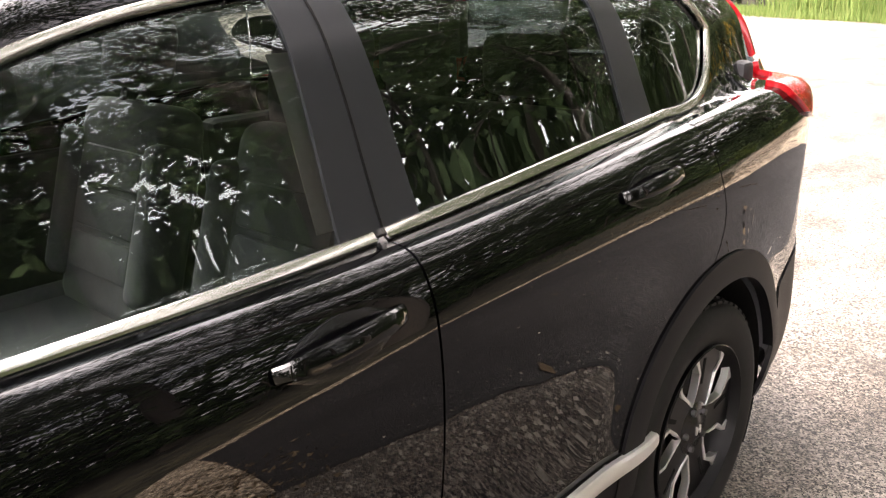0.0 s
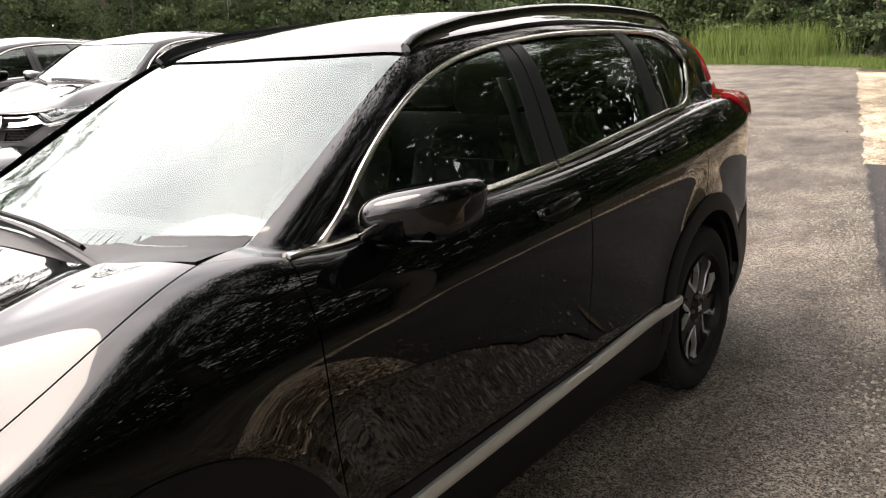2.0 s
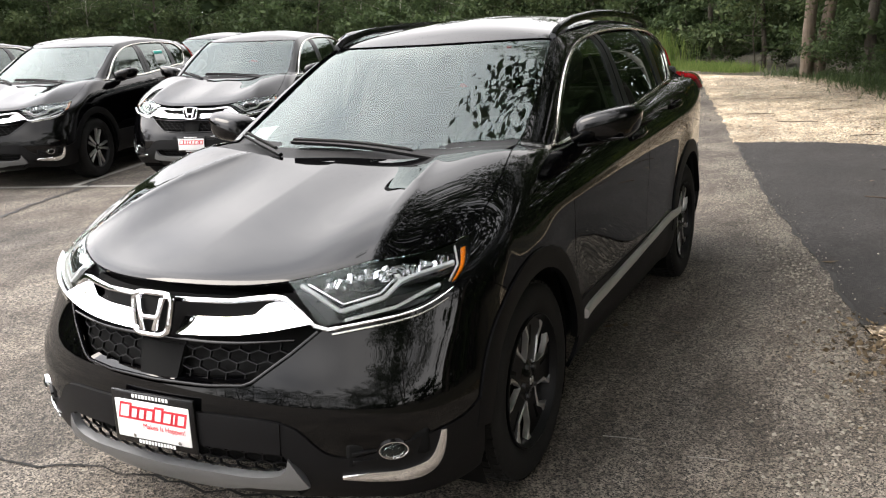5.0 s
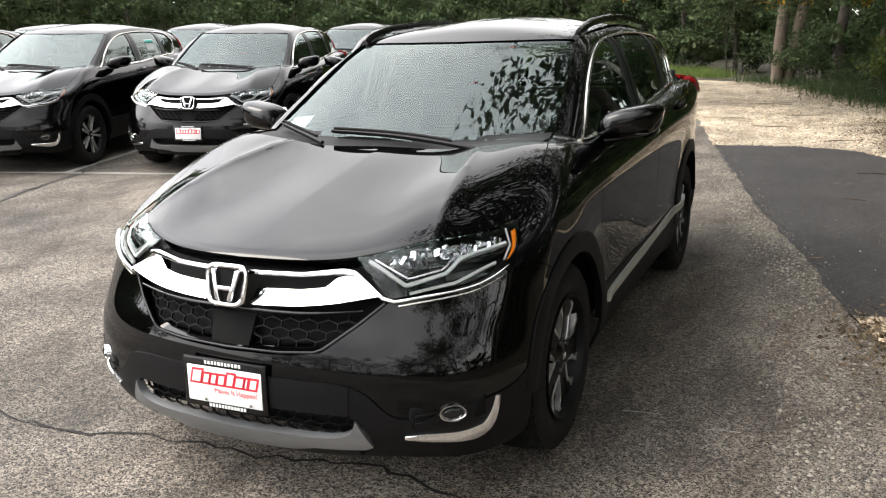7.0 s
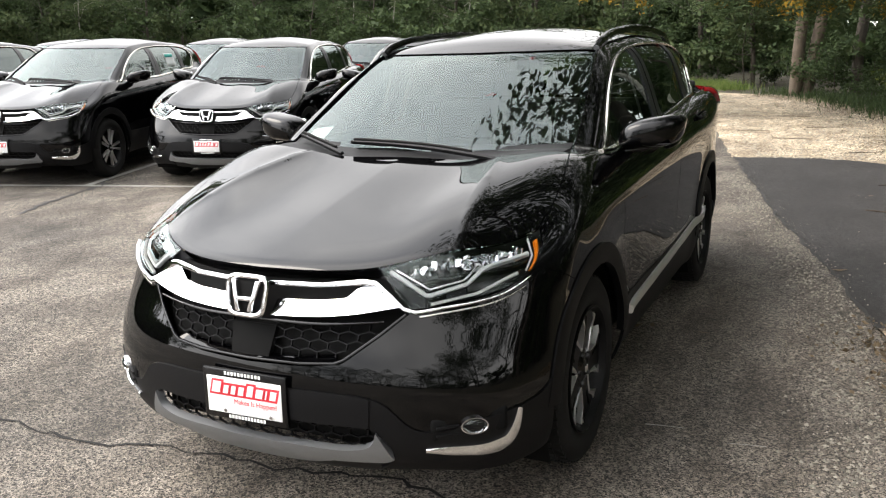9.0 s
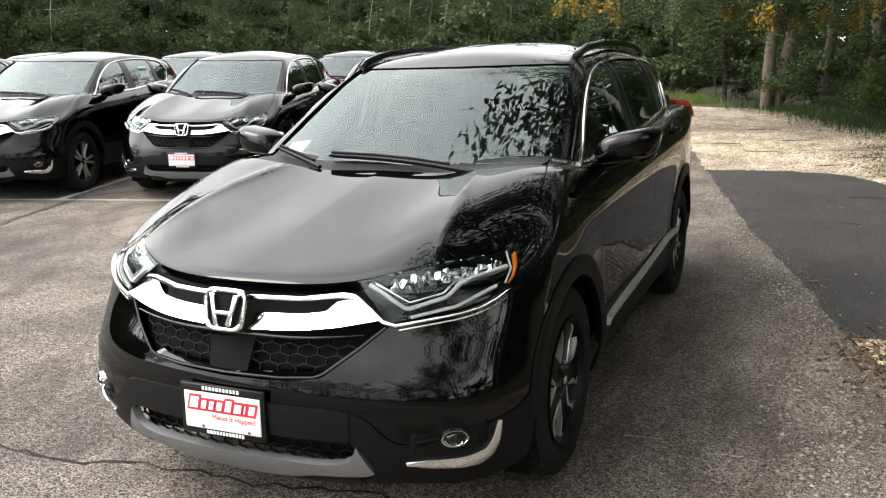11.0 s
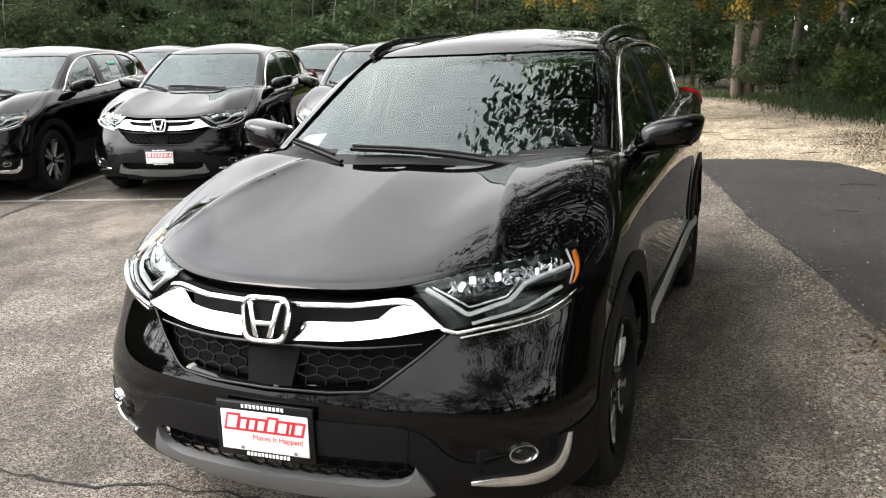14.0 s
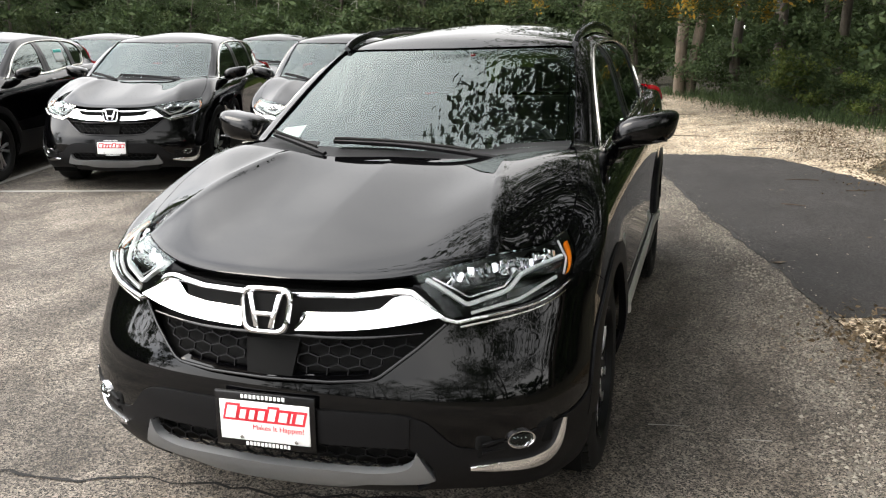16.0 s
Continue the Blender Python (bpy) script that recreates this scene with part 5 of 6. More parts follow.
def leaf_quads(rng, c, leaf, up=.8):
    k = len(c)
    size = leaf * rng.uniform(.6, 1.4, k)
    nrm = rng.normal(0, 1, (k, 3)) + (0, 0, up)
    nrm /= np.linalg.norm(nrm, axis=1, keepdims=True)
    u = np.cross(nrm, rng.normal(0, 1, (k, 3)))
    u /= np.linalg.norm(u, axis=1, keepdims=True)
    w = np.cross(nrm, u)
    s = size[:, None]
    quad = np.stack([c - u * s, c + w * s * .5 - nrm * s * .1, c + u * s, c - w * s * .5 - nrm * s * .1], 1).reshape(-1, 3)
    return quad, np.arange(4 * k).reshape(-1, 4)


def fast_mesh(name, verts, quads, material):
    me = bpy.data.meshes.new(name)
    me.vertices.add(len(verts))
    me.vertices.foreach_set("co", np.asarray(verts, np.float32).ravel())
    me.loops.add(quads.size)
    me.loops.foreach_set("vertex_index", quads.astype(np.int32).ravel())
    me.polygons.add(len(quads))
    me.polygons.foreach_set("loop_start", np.arange(0, quads.size, 4, dtype=np.int32))
    me.update(calc_edges=True)
    me.materials.append(material)
    return me


def build_tree(seed, height, spread, base, leaves, leaf, trunk_r, bark, green, limbs=16, label="", stems=1, name="tree", clump=1.0):
    rnd = random.Random(seed)
    tree = new(name)
    verts, faces, tips = [], [], []

    def limb(p, d, length, r0, r1, n=6, sides=7):
        p, d = Vector(p), Vector(d).normalized()
        start = len(verts)
        for i in range(n + 1):
            t = i / n
            r = r0 + (r1 - r0) * t
            a = d.orthogonal().normalized()
            b = d.cross(a)
            for k in range(sides):
                q = 2 * math.pi * k / sides
                verts.append(tuple(p + a * (r * math.cos(q)) + b * (r * math.sin(q))))
            if t > .3:
                tips.append(Vector(p))
            p = p + d * (length / n)
            d = (d + Vector((rnd.uniform(-.13, .13), rnd.uniform(-.13, .13), .05))).normalized()
        for i in range(n):
            for k in range(sides):
                faces.append((start + i * sides + k, start + i * sides + (k + 1) % sides, start + (i + 1) * sides + (k + 1) % sides, start + (i + 1) * sides + k))
        return p
    for q in range(stems):
        limb((.25 * q, .1 * q, -.1), (rnd.uniform(-.06, .06) + .08 * q, rnd.uniform(-.06, .06), 1), height * .9, trunk_r, trunk_r * .2, 10, 9)
    tips.clear()
    for i in range(limbs):
        z = base + (height * .92 - base) * (i / limbs) ** .9
        a = rnd.uniform(0, 2 * math.pi)
        t = z / height
        ln = spread * (1.05 - .7 * max(0, t - .35)) * rnd.uniform(.65, 1.1)
        limb((0, 0, z), (math.cos(a), math.sin(a), rnd.uniform(.0, .6)), ln, trunk_r * .38 * (1.1 - t), .012, 5, 5)
        for j in range(2):
            q = tips[-rnd.randint(1, 3)]
            limb(q, (math.cos(a + rnd.uniform(-1.2, 1.2)), math.sin(a + rnd.uniform(-1.2, 1.2)), rnd.uniform(-.2, .5)), ln * .5, trunk_r * .12, .006, 3, 4)
    put("trunk", mesh_of("trunk", verts, faces, bark), tree)
    rng = np.random.default_rng(seed)
    pts = np.array(tips)
    c = pts[rng.integers(0, len(pts), leaves)] + rng.normal(0, 1, (leaves, 3)) * (.34, .34, .24) * (spread / 2.6 * clump)
    c[:, 2] = np.maximum(c[:, 2], .05)
    put("crown", fast_mesh("crown", *leaf_quads(rng, c, leaf), green), tree)
    return tagged(tree, label or "tall leafy woodland tree at the lot's edge", "tree", "woodland trees")


protos = [build_tree(11, 15, 3.4, 2.0, 5200, .115, .17, BARK, LEAF, 22), build_tree(12, 18, 3.2, 3.0, 5200, .12, .2, BARK, LEAF, 22), build_tree(13, 11, 3.0, .8, 5200, .10, .1, BARK, LEAF, 20),
          build_tree(14, 13, 2.6, 1.2, 5000, .09, .08, PALEBARK, LEAF_PALE, 20, label="slender pale-barked tree among the woodland")]
airy = [build_tree(17, 12, 3.2, 1.5, 6500, .075, .12, BARK, LEAF, 26, "open-crowned tree with thin branches", clump=.85), build_tree(18, 10, 3.0, 1.0, 6500, .07, .09, BARK, LEAF, 26, "open-crowned tree with thin branches", clump=.85)]
spare = [build_tree(15, 14, 3.6, 2.0, 2600, .20, .17, BARK, LEAF, 18), build_tree(16, 17, 3.4, 3.5, 2600, .20, .2, BARK, LEAF, 18)]
bushes = [build_tree(21, 2.3, 1.2, .1, 1450, .095, .025, BARK, LEAF, 9, "dense green bush under the trees", 1, "bush"), build_tree(22, 3.2, 1.5, .15, 1600, .108, .03, BARK, LEAF_PALE, 10, "loose pale green shrub under the trees", 1, "bush")]
for b in bushes:
    tagged(b, "", "bush", "woodland bushes")
rt = random.Random(5)
used = set()


def plant(proto, x, y, s=1.0):
    """Set a tree out: the model itself the first time, then copies of it."""
    m = pose(x, y, rise(x), 0, 0, rt.uniform(0, 360)) @ Matrix.Scale(s, 4)
    if proto.name not in used:
        used.add(proto.name)
        proto.matrix_basis = pose(x, y, rise(x))
        return proto
    return copy_thing(proto, m)


edge = [(-36, -24), (-38, -8), (-38, 8), (-35, 20), (-29, 29), (-21, 31), (-12, 29.5), (-5, 28), (-1, 25), (1.6, 22), (3.4, 16.6), (4.9, 12), (5.4, 8), (5.2, 3), (5.6, -3), (7, -10), (10, -24), (4, -36), (-8, -42), (-24, -44)]
SEEN = range(2, 12)
for i_seg, ((x0, y0), (x1, y1)) in enumerate(zip(edge, edge[1:])):
    ln = math.hypot(x1 - x0, y1 - y0)
    nx, ny = -(y1 - y0) / ln, (x1 - x0) / ln
    seen = i_seg in SEEN
    for row in range(3 if seen and i_seg < 11 else 2):
        n = max(1, int(ln / ((3.0 + row * .9) * (.72 if seen and i_seg <= 8 else 1.2 if i_seg >= 11 else 1))))
        for i in range(n):
            t = (i + rt.random()) / n
            d = 1.4 + row * 3.0 + rt.uniform(-.5, 1.2)
            kind = (protos[rt.choice((2, 3, 0) if row == 0 else (0, 1, 1, 3))] if row < 2 else spare[rt.randrange(2)]) if seen else spare[rt.randrange(2)]
            if i_seg >= 11:
                kind = airy[rt.randrange(2)]
            if i_seg in (8, 9) and row == 0:
                continue
            plant(kind, x0 + (x1 - x0) * t + nx * d, y0 + (y1 - y0) * t + ny * d, rt.uniform(.48, .62) if i_seg <= 8 else rt.uniform(.85, 1.2))
    if i_seg < 3:
        continue
    for row in range(2):
        n = max(1, int(ln / (2.6 if i_seg > 12 else 1.5 if i_seg > 6 else 2.2)))
        for i in range(n):
            t = (i + rt.random()) / n
            d = .4 + row * 1.6 + rt.uniform(-.3, .5)
            plant(bushes[rt.choice((0, 0, 1) if i_seg < 9 else (0,))], x0 + (x1 - x0) * t + nx * d, y0 + (y1 - y0) * t + ny * d, rt.uniform(.55, .95) if i_seg > 6 else rt.uniform(.8, 1.4))

# bare-stemmed trees at the gravel's end, and the broad tree beside the car
for x, y, r, stems, h in ((.3, 21.3, .17, 2, 13), (1.75, 22.0, .15, 1, 15), (2.75, 20.4, .17, 1, 15), (3.9, 17.5, .12, 1, 14)):
    # the first tree's tan bark is paler, with sunlight put into its colour
    t = build_tree(int(x * 100) + 7, h, 3.6, 4.0, 8000, .11, r, BARK if x > 1 else grain(principled("sunlit_tan_bark", (0.11, 0.085, 0.062), 0.9), 30, 0.8, 0.6, 1.3, 0.02, stretch=(1, 1, .25)), LEAF, 14, "tree with a bare straight trunk at the gravel's edge", stems)
    t.matrix_basis = pose(x, y, 0)
broad = build_tree(402, 11, 7.2, 3.6, 46000, .076, .24, BARK, LEAF, 26, "broad spreading tree beside the asphalt", clump=.42)
broad.matrix_basis = pose(4.7, 4.6, 0, 0, 0, 40)
# added out of view, so fender and doors reflect leaves instead of sky
reflection_tree = build_tree(403, 11, 5.0, 4.2, 16000, .075, .18, BARK, LEAF, 18, "unseen open tree added to darken the car's reflections", clump=.5)
reflection_tree.matrix_basis = pose(5.6, -.8, 0, 0, 0, 0)

# low undergrowth along the gravel, greener and yellower than the woods behind
low = [build_tree(31, 1.1, .75, .06, 1900, .045, .012, BARK, LEAF_FRESH, 10, "fresh yellow-green shrub at the gravel's edge", 1, "bush"),
       build_tree(32, 1.3, .9, .08, 2200, .048, .014, BARK, LEAF, 10, "low dense green shrub at the gravel's edge", 1, "bush")]
for k, (x, y, sc) in enumerate(((1.3, 20.6, .75), (2.1, 19.2, .7), (2.5, 18.0, .75), (2.9, 16.8, .8), (3.2, 15.7, .85), (3.6, 14.7, .8), (3.9, 13.6, .95), (4.3, 12.7, .85), (4.6, 11.7, .95), (4.9, 10.8, .9),
                                (3.0, 18.6, 1.0), (3.7, 16.6, 1.1), (4.3, 14.9, 1.15), (4.9, 13.2, 1.1), (5.3, 11.6, 1.1))):
    plant(low[0 if k in (4, 6, 8, 9) else 1], x, y, sc * .72)

# tall dense trees close along the side where the camera walks
for x, y, k, sc in ((7.0, 3.6, 1, .95), (7.2, 1.2, 0, 1.0), (7.8, -1.4, 1, .95)):
    plant(protos[k], x, y, sc)

# deep woods behind the first rows, thicker and coarser farther in
rng = np.random.default_rng(77)
cs = []
for (x0, y0), (x1, y1) in zip(edge[1:14], edge[2:15]):
    ln = math.hypot(x1 - x0, y1 - y0)
    nx, ny = -(y1 - y0) / ln, (x1 - x0) / ln
    k = int(ln * (750 if x1 < -4 else 500))
    t, d = rng.random(k), 8 + rng.random(k) * 7
    cs.append(np.stack([x0 + (x1 - x0) * t + nx * d, y0 + (y1 - y0) * t + ny * d, rng.random(k) ** 1.2 * (7.5 if x1 < -3 else 13 if y1 > 7 else 7) + .1], 1))
far_cs = []
for (x0, y0), (x1, y1) in zip(edge[1:9], edge[2:10]):
    ln = math.hypot(x1 - x0, y1 - y0)
    nx, ny = -(y1 - y0) / ln, (x1 - x0) / ln
    k = int(ln * 300)
    t, d = rng.random(k), 15 + rng.random(k) * 5
    far_cs.append(np.stack([x0 + (x1 - x0) * t + nx * d, y0 + (y1 - y0) * t + ny * d, rng.random(k) * 7 + .1], 1))
k = 20000
a, d = np.radians(rng.uniform(80, 215, k)), rng.uniform(52, 62, k)
far_cs.append(np.stack([-8 + d * np.cos(a), 8 + d * np.sin(a), rng.random(k) * 9 + .3], 1))
far_woods = new("far_woods", fast_mesh("far_woods", *leaf_quads(rng, np.concatenate(far_cs), .95), LEAF))
tagged(far_woods, "farther woodland closing the view", "woods", "", "stuff")
woods = new("deep_woods", fast_mesh("deep_woods", *leaf_quads(rng, np.concatenate(cs), .36), LEAF))
tagged(woods, "dense green woodland behind the first trees", "woods", "", "stuff")

# ---- marks on the ground ----
def ribbon(name, pts, width, z, material, label, category, jitter=0.0, seed=1, kind="structure"):
    """A flat strip along a wandering line, tapering where worn."""
    rnd = random.Random(seed)
    line = rough_line(pts, jitter, .07 if jitter else .5, seed)
    verts, faces = [], []
    for i, (x, y) in enumerate(line):
        a, b = line[max(i - 1, 0)], line[min(i + 1, len(line) - 1)]
        d = math.hypot(b[0] - a[0], b[1] - a[1]) or 1
        nx, ny = -(b[1] - a[1]) / d, (b[0] - a[0]) / d
        w = width / 2 * (rnd.uniform(.35, 1.3) if jitter else 1)
        verts += [(x + nx * w, y + ny * w, z + rise(x)), (x - nx * w, y - ny * w, z + rise(x))]
    faces = [(2 * i, 2 * i + 1, 2 * i + 3, 2 * i + 2) for i in range(len(line) - 1)]
    return tagged(new(name, mesh_of(name, verts, faces, material, False)), label, category, "", kind)


CRACK = principled("open_crack", (0.006, 0.0055, 0.005), 0.95)
ribbon("crack", [(-3.2, -.53), (-2.26, -.77), (-1.44, -.68), (-1.12, -.70), (-.98, -.67), (-.84, -.61), (-.73, -.60), (-.60, -.61), (-.39, -.56), (-.16, -.56), (.3, -.47), (.9, -.58)], .017, .0045, CRACK, "dark crack across the asphalt", "crack", .026, 7)
ribbon("parking_line", [(-23.4, -3.03), (-5.9, 4.03), (-4.41, 4.58), (-2.49, 5.29)], .10, .005, LINE, "worn white parking line", "line")
for k in range(-6, 2):
    p = Vector((-6.25, 3.93, 0)) + along * (2.45 * k)
    ribbon("parking_line", [tuple(p[:2]), tuple((p + deepw * 5.2)[:2])], .10, .005, LINE, "worn white line between parking places", "line")
ribbon("tar_seam", [(-5.52, 2.47), (-5.75, 2.94), (-6.08, 3.99), (-7.53, 5.74), (-8.8, 8.5)], .07, .0048, TAR, "black tar seam in the asphalt", "seam", .03, 9)
ribbon("patch_joint", kerbless, .028, .0085, TAR, "dark ragged joint along the newer asphalt", "joint", .008, 10)


# ---- hanging boughs with yellowing sprays over the gravel ----
def build_bough(seed, at, reach, drop):
    """A drooping branch with paired leaflets and a few yellow sprays."""
    rnd, rng = random.Random(seed), np.random.default_rng(seed)
    bough = tagged(new("hanging_bough"), "drooping leafy branch with yellowing sprays", "branch", "hanging branches")
    verts, faces, mids, tips = [], [], [], []
    for s in range(9):
        a = rnd.uniform(0, 2 * math.pi)
        p = Vector((rnd.uniform(-.3, .3), rnd.uniform(-.3, .3), 0))
        d = Vector((math.cos(a), math.sin(a), .25)).normalized()
        n = 9
        start = len(verts)
        for i in range(n + 1):
            r = .014 * (1 - i / n) + .003
            o = d.orthogonal().normalized()
            b = d.cross(o)
            verts += [tuple(p + o * r * math.cos(q) + b * r * math.sin(q)) for q in (0, 2.1, 4.2)]
            if i > 1:
                mids.append((p.copy(), d.copy()))
            p = p + d * (reach / n * rnd.uniform(.8, 1.2))
            d = (d + Vector((rnd.uniform(-.1, .1), rnd.uniform(-.1, .1), -drop / n))).normalized()
        tips.append(p)
        faces += [(start + i * 3 + k, start + i * 3 + (k + 1) % 3, start + i * 3 + 3 + (k + 1) % 3, start + i * 3 + 3 + k) for i in range(n) for k in range(3)]
    tagged(put("stem", mesh_of("stem", verts, faces, BARK), bough), kind="stuff")
    quads = []
    for p, d in mids:
        for f in range(3):
            out = Vector((rnd.uniform(-1, 1), rnd.uniform(-1, 1), rnd.uniform(-.9, .1))).normalized()
            side = out.cross(Vector((0, 0, 1))).normalized()
            for j in range(7):
                q = p + out * (.07 + .055 * j) + Vector((0, 0, -.012 * j * j * .5))
                for sg in (-1, 1):
                    e = (side * sg + out * .45 + Vector((0, 0, -.15))).normalized()
                    w = out * .018
                    ln = .13 * (1 - .06 * j)
                    quads += [q, q + e * ln * .5 + w, q + e * ln, q + e * ln * .5 - w]
    v = np.array([tuple(q) for q in quads])
    tagged(put("foliage", fast_mesh("foliage", v, np.arange(len(v)).reshape(-1, 4), LEAF_PALE if seed % 2 else LEAF), bough), kind="stuff")
    c = np.concatenate([np.array(t)[None] + rng.normal(0, .085, (60, 3)) for t in tips[:4]])
    tagged(put("yellow_foliage", fast_mesh("yellow_foliage", *leaf_quads(rng, c, .05), LEAF_YELLOW), bough, "yellowing leaf sprays"), kind="stuff")
    bough.matrix_basis = pose(*at)
    return bough


for k, at in enumerate(((-.9, 14.5, 2.95), (-.1, 15.5, 2.85), (.6, 14.0, 2.75), (1.25, 15.0, 2.6), (1.55, 13.6, 2.85), (-1.8, 16.0, 3.1), (2.2, 15.6, 2.9), (.1, 17.5, 3.2), (-2.6, 17, 3.2))):
    build_bough(50 + k, at, 1.35, 1.5)

# ---- grass at the lot's end ----
GRASS = leafy("tall_grass", (0.07, 0.13, 0.025), (0.19, 0.23, 0.07), .3)
STRAW = leafy("dry_litter", (0.045, 0.032, 0.018), (0.15, 0.112, 0.068), .1)
rng = np.random.default_rng(9)


def blades(points, height, width, lean, material, name, label, category):
    k = len(points)
    points[:, 2] += [rise(x) for x in points[:, 0]]
    h = height * rng.uniform(.45, 1.2, k)[:, None]
    a = rng.uniform(0, 2 * np.pi, k)
    side = np.stack([np.cos(a), np.sin(a), np.zeros(k)], 1) * width
    tip = points + np.stack([rng.normal(0, lean, k), rng.normal(0, lean, k), np.ones(k)], 1) * h
    mid = (points + tip) / 2 + np.stack([np.zeros(k), np.zeros(k), .08 * h[:, 0]], 1)
    v = np.stack([points - side, points + side, mid + side * .7, mid - side * .7, mid - side * .7, mid + side * .7, tip + side * .1, tip - side * .1], 1).reshape(-1, 3)
    ob = new(name, fast_mesh(name, v, np.arange(len(v)).reshape(-1, 4), material))
    return tagged(ob, label, category, "", "stuff")


def along_edge(pts, count, spread):
    pts = np.array(pts, float)
    t = np.r_[0, np.cumsum(np.linalg.norm(np.diff(pts, axis=0), axis=1))]
    u = rng.random(count) * t[-1]
    p = np.stack([np.interp(u, t, pts[:, 0]), np.interp(u, t, pts[:, 1]), np.zeros(count)], 1)
    p[:, :2] += rng.normal(0, spread, (count, 2))
    return p


blades(along_edge([(-12, 28.2), (-7.5, 26.8), (-5, 26.6), (-3, 25.6), (-1.6, 24.4)], 9000, .38), .28, .008, .25, GRASS, "short_grass", "short bright green grass along the lot's end", "grass")
blades(along_edge([(-8.5, 27.4), (-6.4, 27.2), (-4.2, 26.8)], 2600, .35), 1.15, .010, .16, GRASS, "tall_grass", "tall bright green grass at the lot's end", "grass")
blades(along_edge([(-.4, 22.6), (1.2, 20.2), (2.2, 16.6), (3.2, 14.2), (4.4, 11.9), (5.6, 8)], 3600, .36), .24, .010, .4, LEAF, "weeds", "low green weeds under the bushes", "weeds")


# ---- stones, litter, scratches ----
def pebbles(name, points, size, material, label, category):
    """Small angular stones, one joined scatter."""
    base = np.array([(1, 0, 0), (-1, 0, 0), (0, 1, 0), (0, -1, 0), (0, 0, .8), (0, 0, -.3)], float)
    tri = np.array([(0, 2, 4, 4), (2, 1, 4, 4), (1, 3, 4, 4), (3, 0, 4, 4)])
    k = len(points)
    points[:, 2] += [rise(x) for x in points[:, 0]]
    s = size * rng.uniform(.35, 1.3, k)[:, None, None] * rng.uniform(.6, 1.25, (k, 1, 3))
    a = rng.uniform(0, 2 * np.pi, k)
    rot = np.zeros((k, 3, 3))
    rot[:, 0, 0], rot[:, 0, 1], rot[:, 1, 0], rot[:, 1, 1], rot[:, 2, 2] = np.cos(a), -np.sin(a), np.sin(a), np.cos(a), 1
    v = np.einsum("kij,knj->kni", rot, base[None] * s) + points[:, None]
    v += rng.normal(0, size * .12, v.shape)
    faces = [tuple(int(i * 6 + q) for q in f[:3]) for i in range(k) for f in tri]
    me = mesh_of(name, v.reshape(-1, 3), faces, material, False)
    return tagged(new(name, me), label, category, "", "stuff")


def chips(name, dark, light):
    m = principled(name, dark, .9)
    n, l = m.node_tree.nodes, m.node_tree.links
    geo, mix = n.new("ShaderNodeNewGeometry"), n.new("ShaderNodeMix")
    mix.data_type = "RGBA"
    mix.inputs[6].default_value, mix.inputs[7].default_value = (*dark, 1), (*light, 1)
    l.new(geo.outputs["Random Per Island"], mix.inputs[0])
    l.new(mix.outputs[2], n["Principled BSDF"].inputs["Base Color"])
    return m


CHIP = chips("grey_stone_chips", (.06, .055, .045), (.26, .24, .2))
PALE = chips("pale_stones", (.17, .14, .1), (.42, .38, .31))
BANK = chips("tan_stones", (.09, .07, .048), (.27, .225, .165))
band = along_edge([(1.95, -2), (1.93, 1.2), (1.75, 2.6), (1.35, 4.2), (.95, 5.8), (.55, 7.6)], 5200, .12)
band[:, 0] -= .10
pebbles("loose_chips", band, .010, CHIP, "loose grey stone chips along the newer asphalt", "stones")
lot = np.stack([rng.uniform(-2.5, 2.0, 2600), rng.uniform(-2.6, 6, 2600), np.full(2600, .001)], 1)
pebbles("lot_grit", lot, .006, CHIP, "scattered grit on the asphalt", "grit")
g = np.stack([rng.uniform(0, 1, 9000), rng.uniform(0, 1, 9000), np.full(9000, .004)], 1)
yy = 8.9 + g[:, 1] ** 1.3 * 13
g = np.stack([np.interp(yy, (8.9, 17, 22), (.6, -1.1, -2.2)) + g[:, 0] * np.interp(yy, (8.9, 12, 16, 19.5, 22), (3.4, 4.2, 3.2, 2.4, 1.8)), yy, g[:, 2]], 1)
pebbles("gravel_stones", g, .017, PALE, "pale loose gravel stones", "gravel")
e = along_edge([(-.6, 21.9), (1.0, 19.4), (2.1, 15.8), (3.1, 13.3), (4.0, 11.2)], 2400, .28)
e[:, 2] = .005 + rng.random(2400) * .03
pebbles("gravel_bank", e, .028, BANK, "low bank of stones at the wood's edge", "gravel")
litter = np.concatenate([along_edge([(2.15, 1.85), (2.6, 1.2), (2.9, .4)], 4200, .24), along_edge([(3.0, 12.6), (2.7, 10.9), (3.0, 9.4), (3.5, 8.0), (3.5, 6.6)], 5200, .42), along_edge([(-2.2, 21), (.2, 18), (1.6, 14), (1.8, 11)], 500, .9)])
litter[:, 2] = .010
q, f = leaf_quads(rng, litter, .017, 1.5)
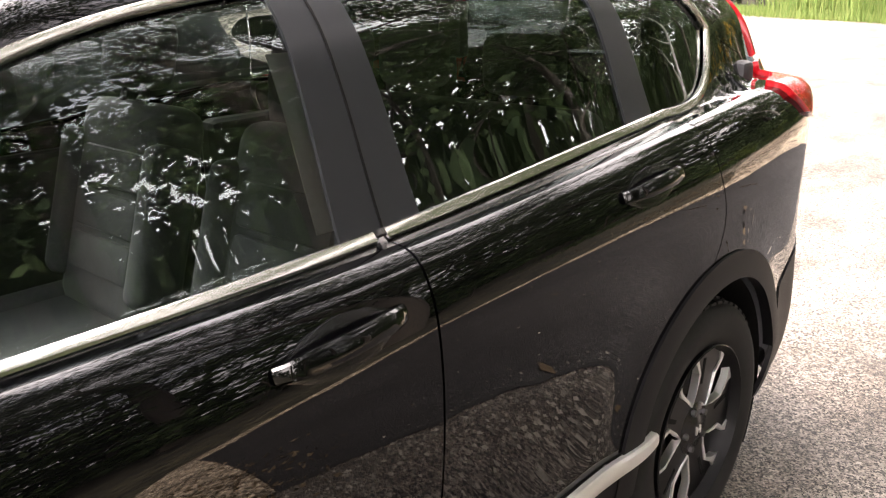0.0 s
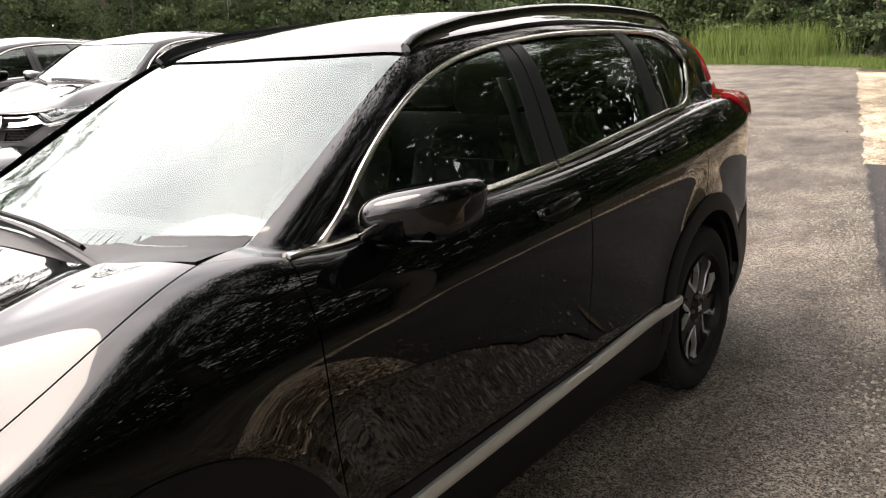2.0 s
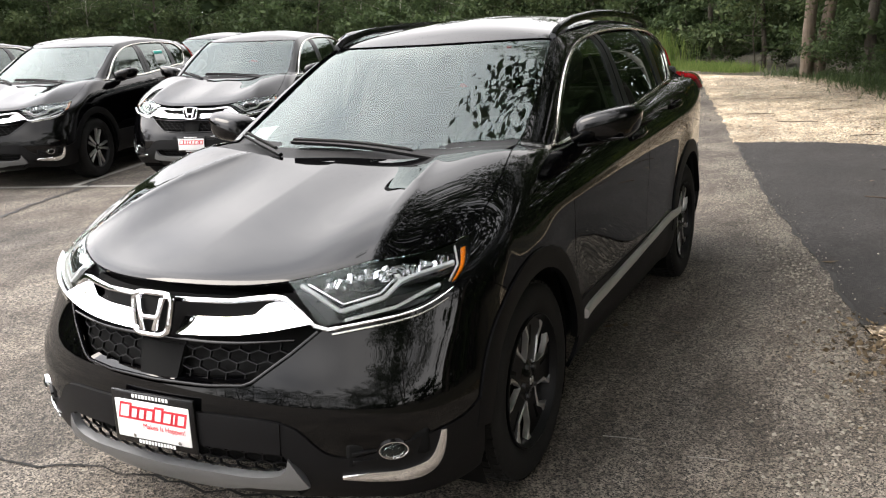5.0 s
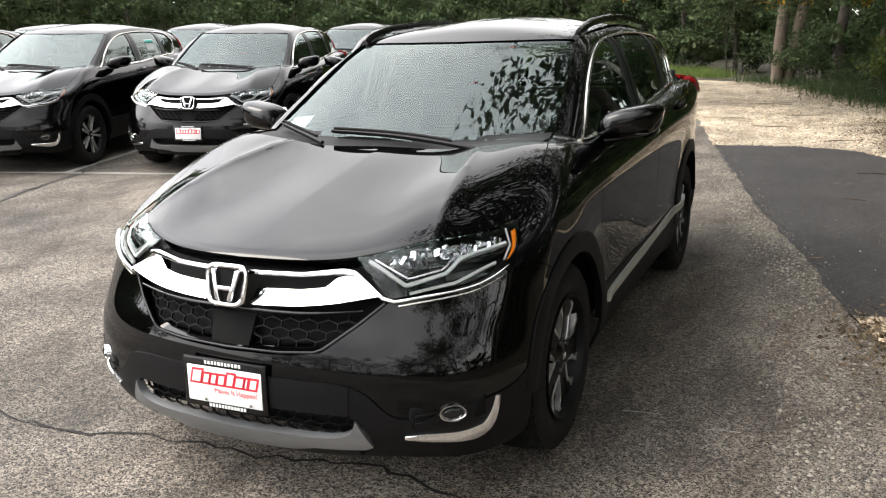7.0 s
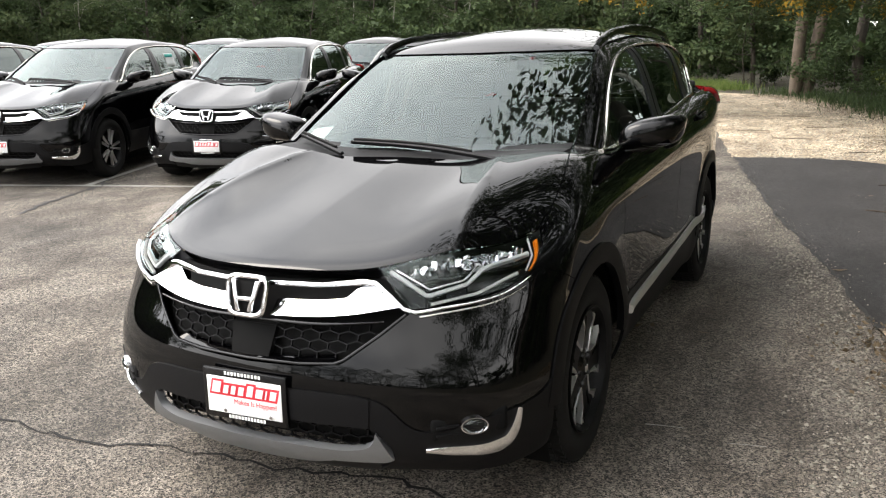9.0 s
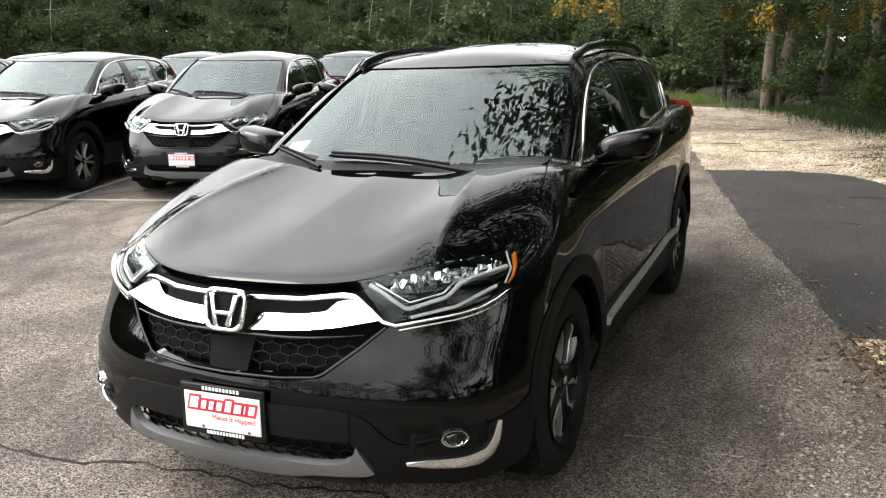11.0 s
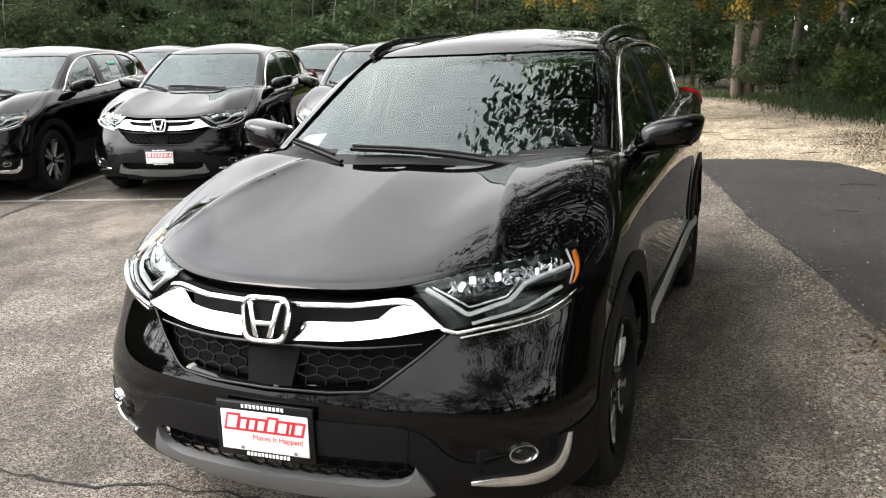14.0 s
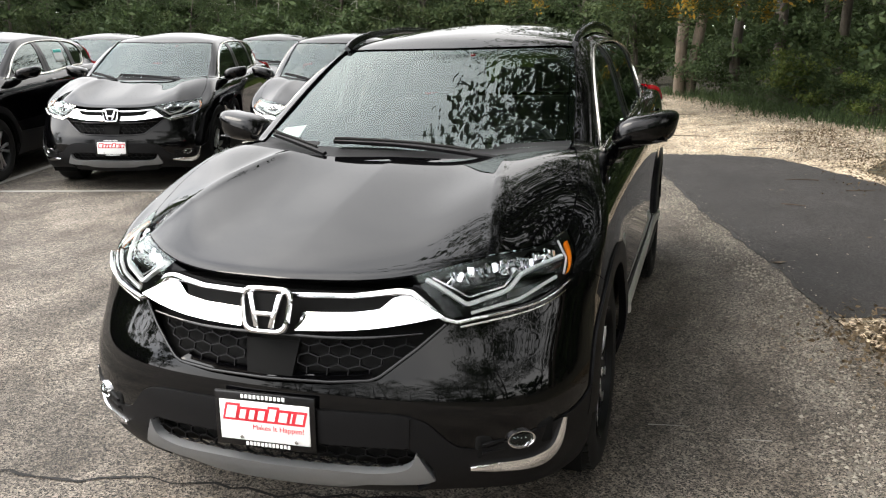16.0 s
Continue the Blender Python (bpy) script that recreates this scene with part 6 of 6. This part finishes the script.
tagged(new("leaf_litter", fast_mesh("leaf_litter", q, f, STRAW)), "dry brown leaves and twigs on the gravel", "litter", "", "stuff")
for k, (x, y, r) in enumerate(((1.725, 3.17, .05), (.80, 1.6, .035), (.72, 1.56, .04), (1.08, 1.57, .03), (-.25, -1.25, .06), (2.45, 4.1, .03), (1.95, 6.2, .035), (-2.4, 12.5, .08))):
    q, f = leaf_quads(rng, np.array([(x, y, .016)]), r, 6)
    tagged(new("fallen_leaf", fast_mesh("fallen_leaf", q, f, STRAW)), "single dry brown leaf lying on the asphalt", "leaf", "fallen leaves")
rs = random.Random(77)
bits = np.stack([rng.uniform(1.7, 3.4, 160), rng.uniform(2.6, 8.2, 160), np.full(160, .006)], 1)
bits = bits[bits[:, 0] > 2.15 - (bits[:, 1] - 2) * .24]
pebbles("patch_grit", bits[::2], .007, PALE, "pale bits scattered on the newer asphalt", "grit")
TWIG = grain(principled("dry_twig", (0.07, 0.05, 0.035), 0.9), 40, .4, .6, 1.4)
for x, y, ln, a in ((2.2, 6.9, .35, 5), (2.0, 5.4, .22, -20), (2.7, 6.3, .28, 12), (1.9, 9.6, .5, 20), (.9, 11.2, .6, -10), (2.4, 10.6, .7, 8), (1.3, 13.0, .6, 15), (2.9, 9.9, .6, -25), (.2, 12.4, .5, 4), (3.2, 10.4, .5, 40), (.6, 15.2, .8, -8), (2.6, 12.0, .8, 10)):
    c, s = math.cos(radians(a)) * ln / 2, math.sin(radians(a)) * ln / 2
    b_ = rs.uniform(-.04, .04)
    line = np.array([(x - c, y - s, .010), (x - c * .3, y - s * .3 + b_, .014), (x + c * .4, y + s * .4 + b_ * .5, .013), (x + c, y + s, .010)])
    v, f = sweep(resample(line, 12), .010, .010, taper=(.6, 1, .8, .4))
    tagged(new("twig", mesh_of("twig", v, f, TWIG)), "thin dry brown twig lying on the ground", "twig", "fallen twigs")
for k, (x, y, ln) in enumerate(((1.12, .35, .16), (1.45, .30, .14))):
    ribbon("scratch", [(x - ln / 2, y), (x + ln / 2, y + .02)], .010, .0042, LINE, "pale scrape mark on the asphalt", "scratch", .004, 30 + k)
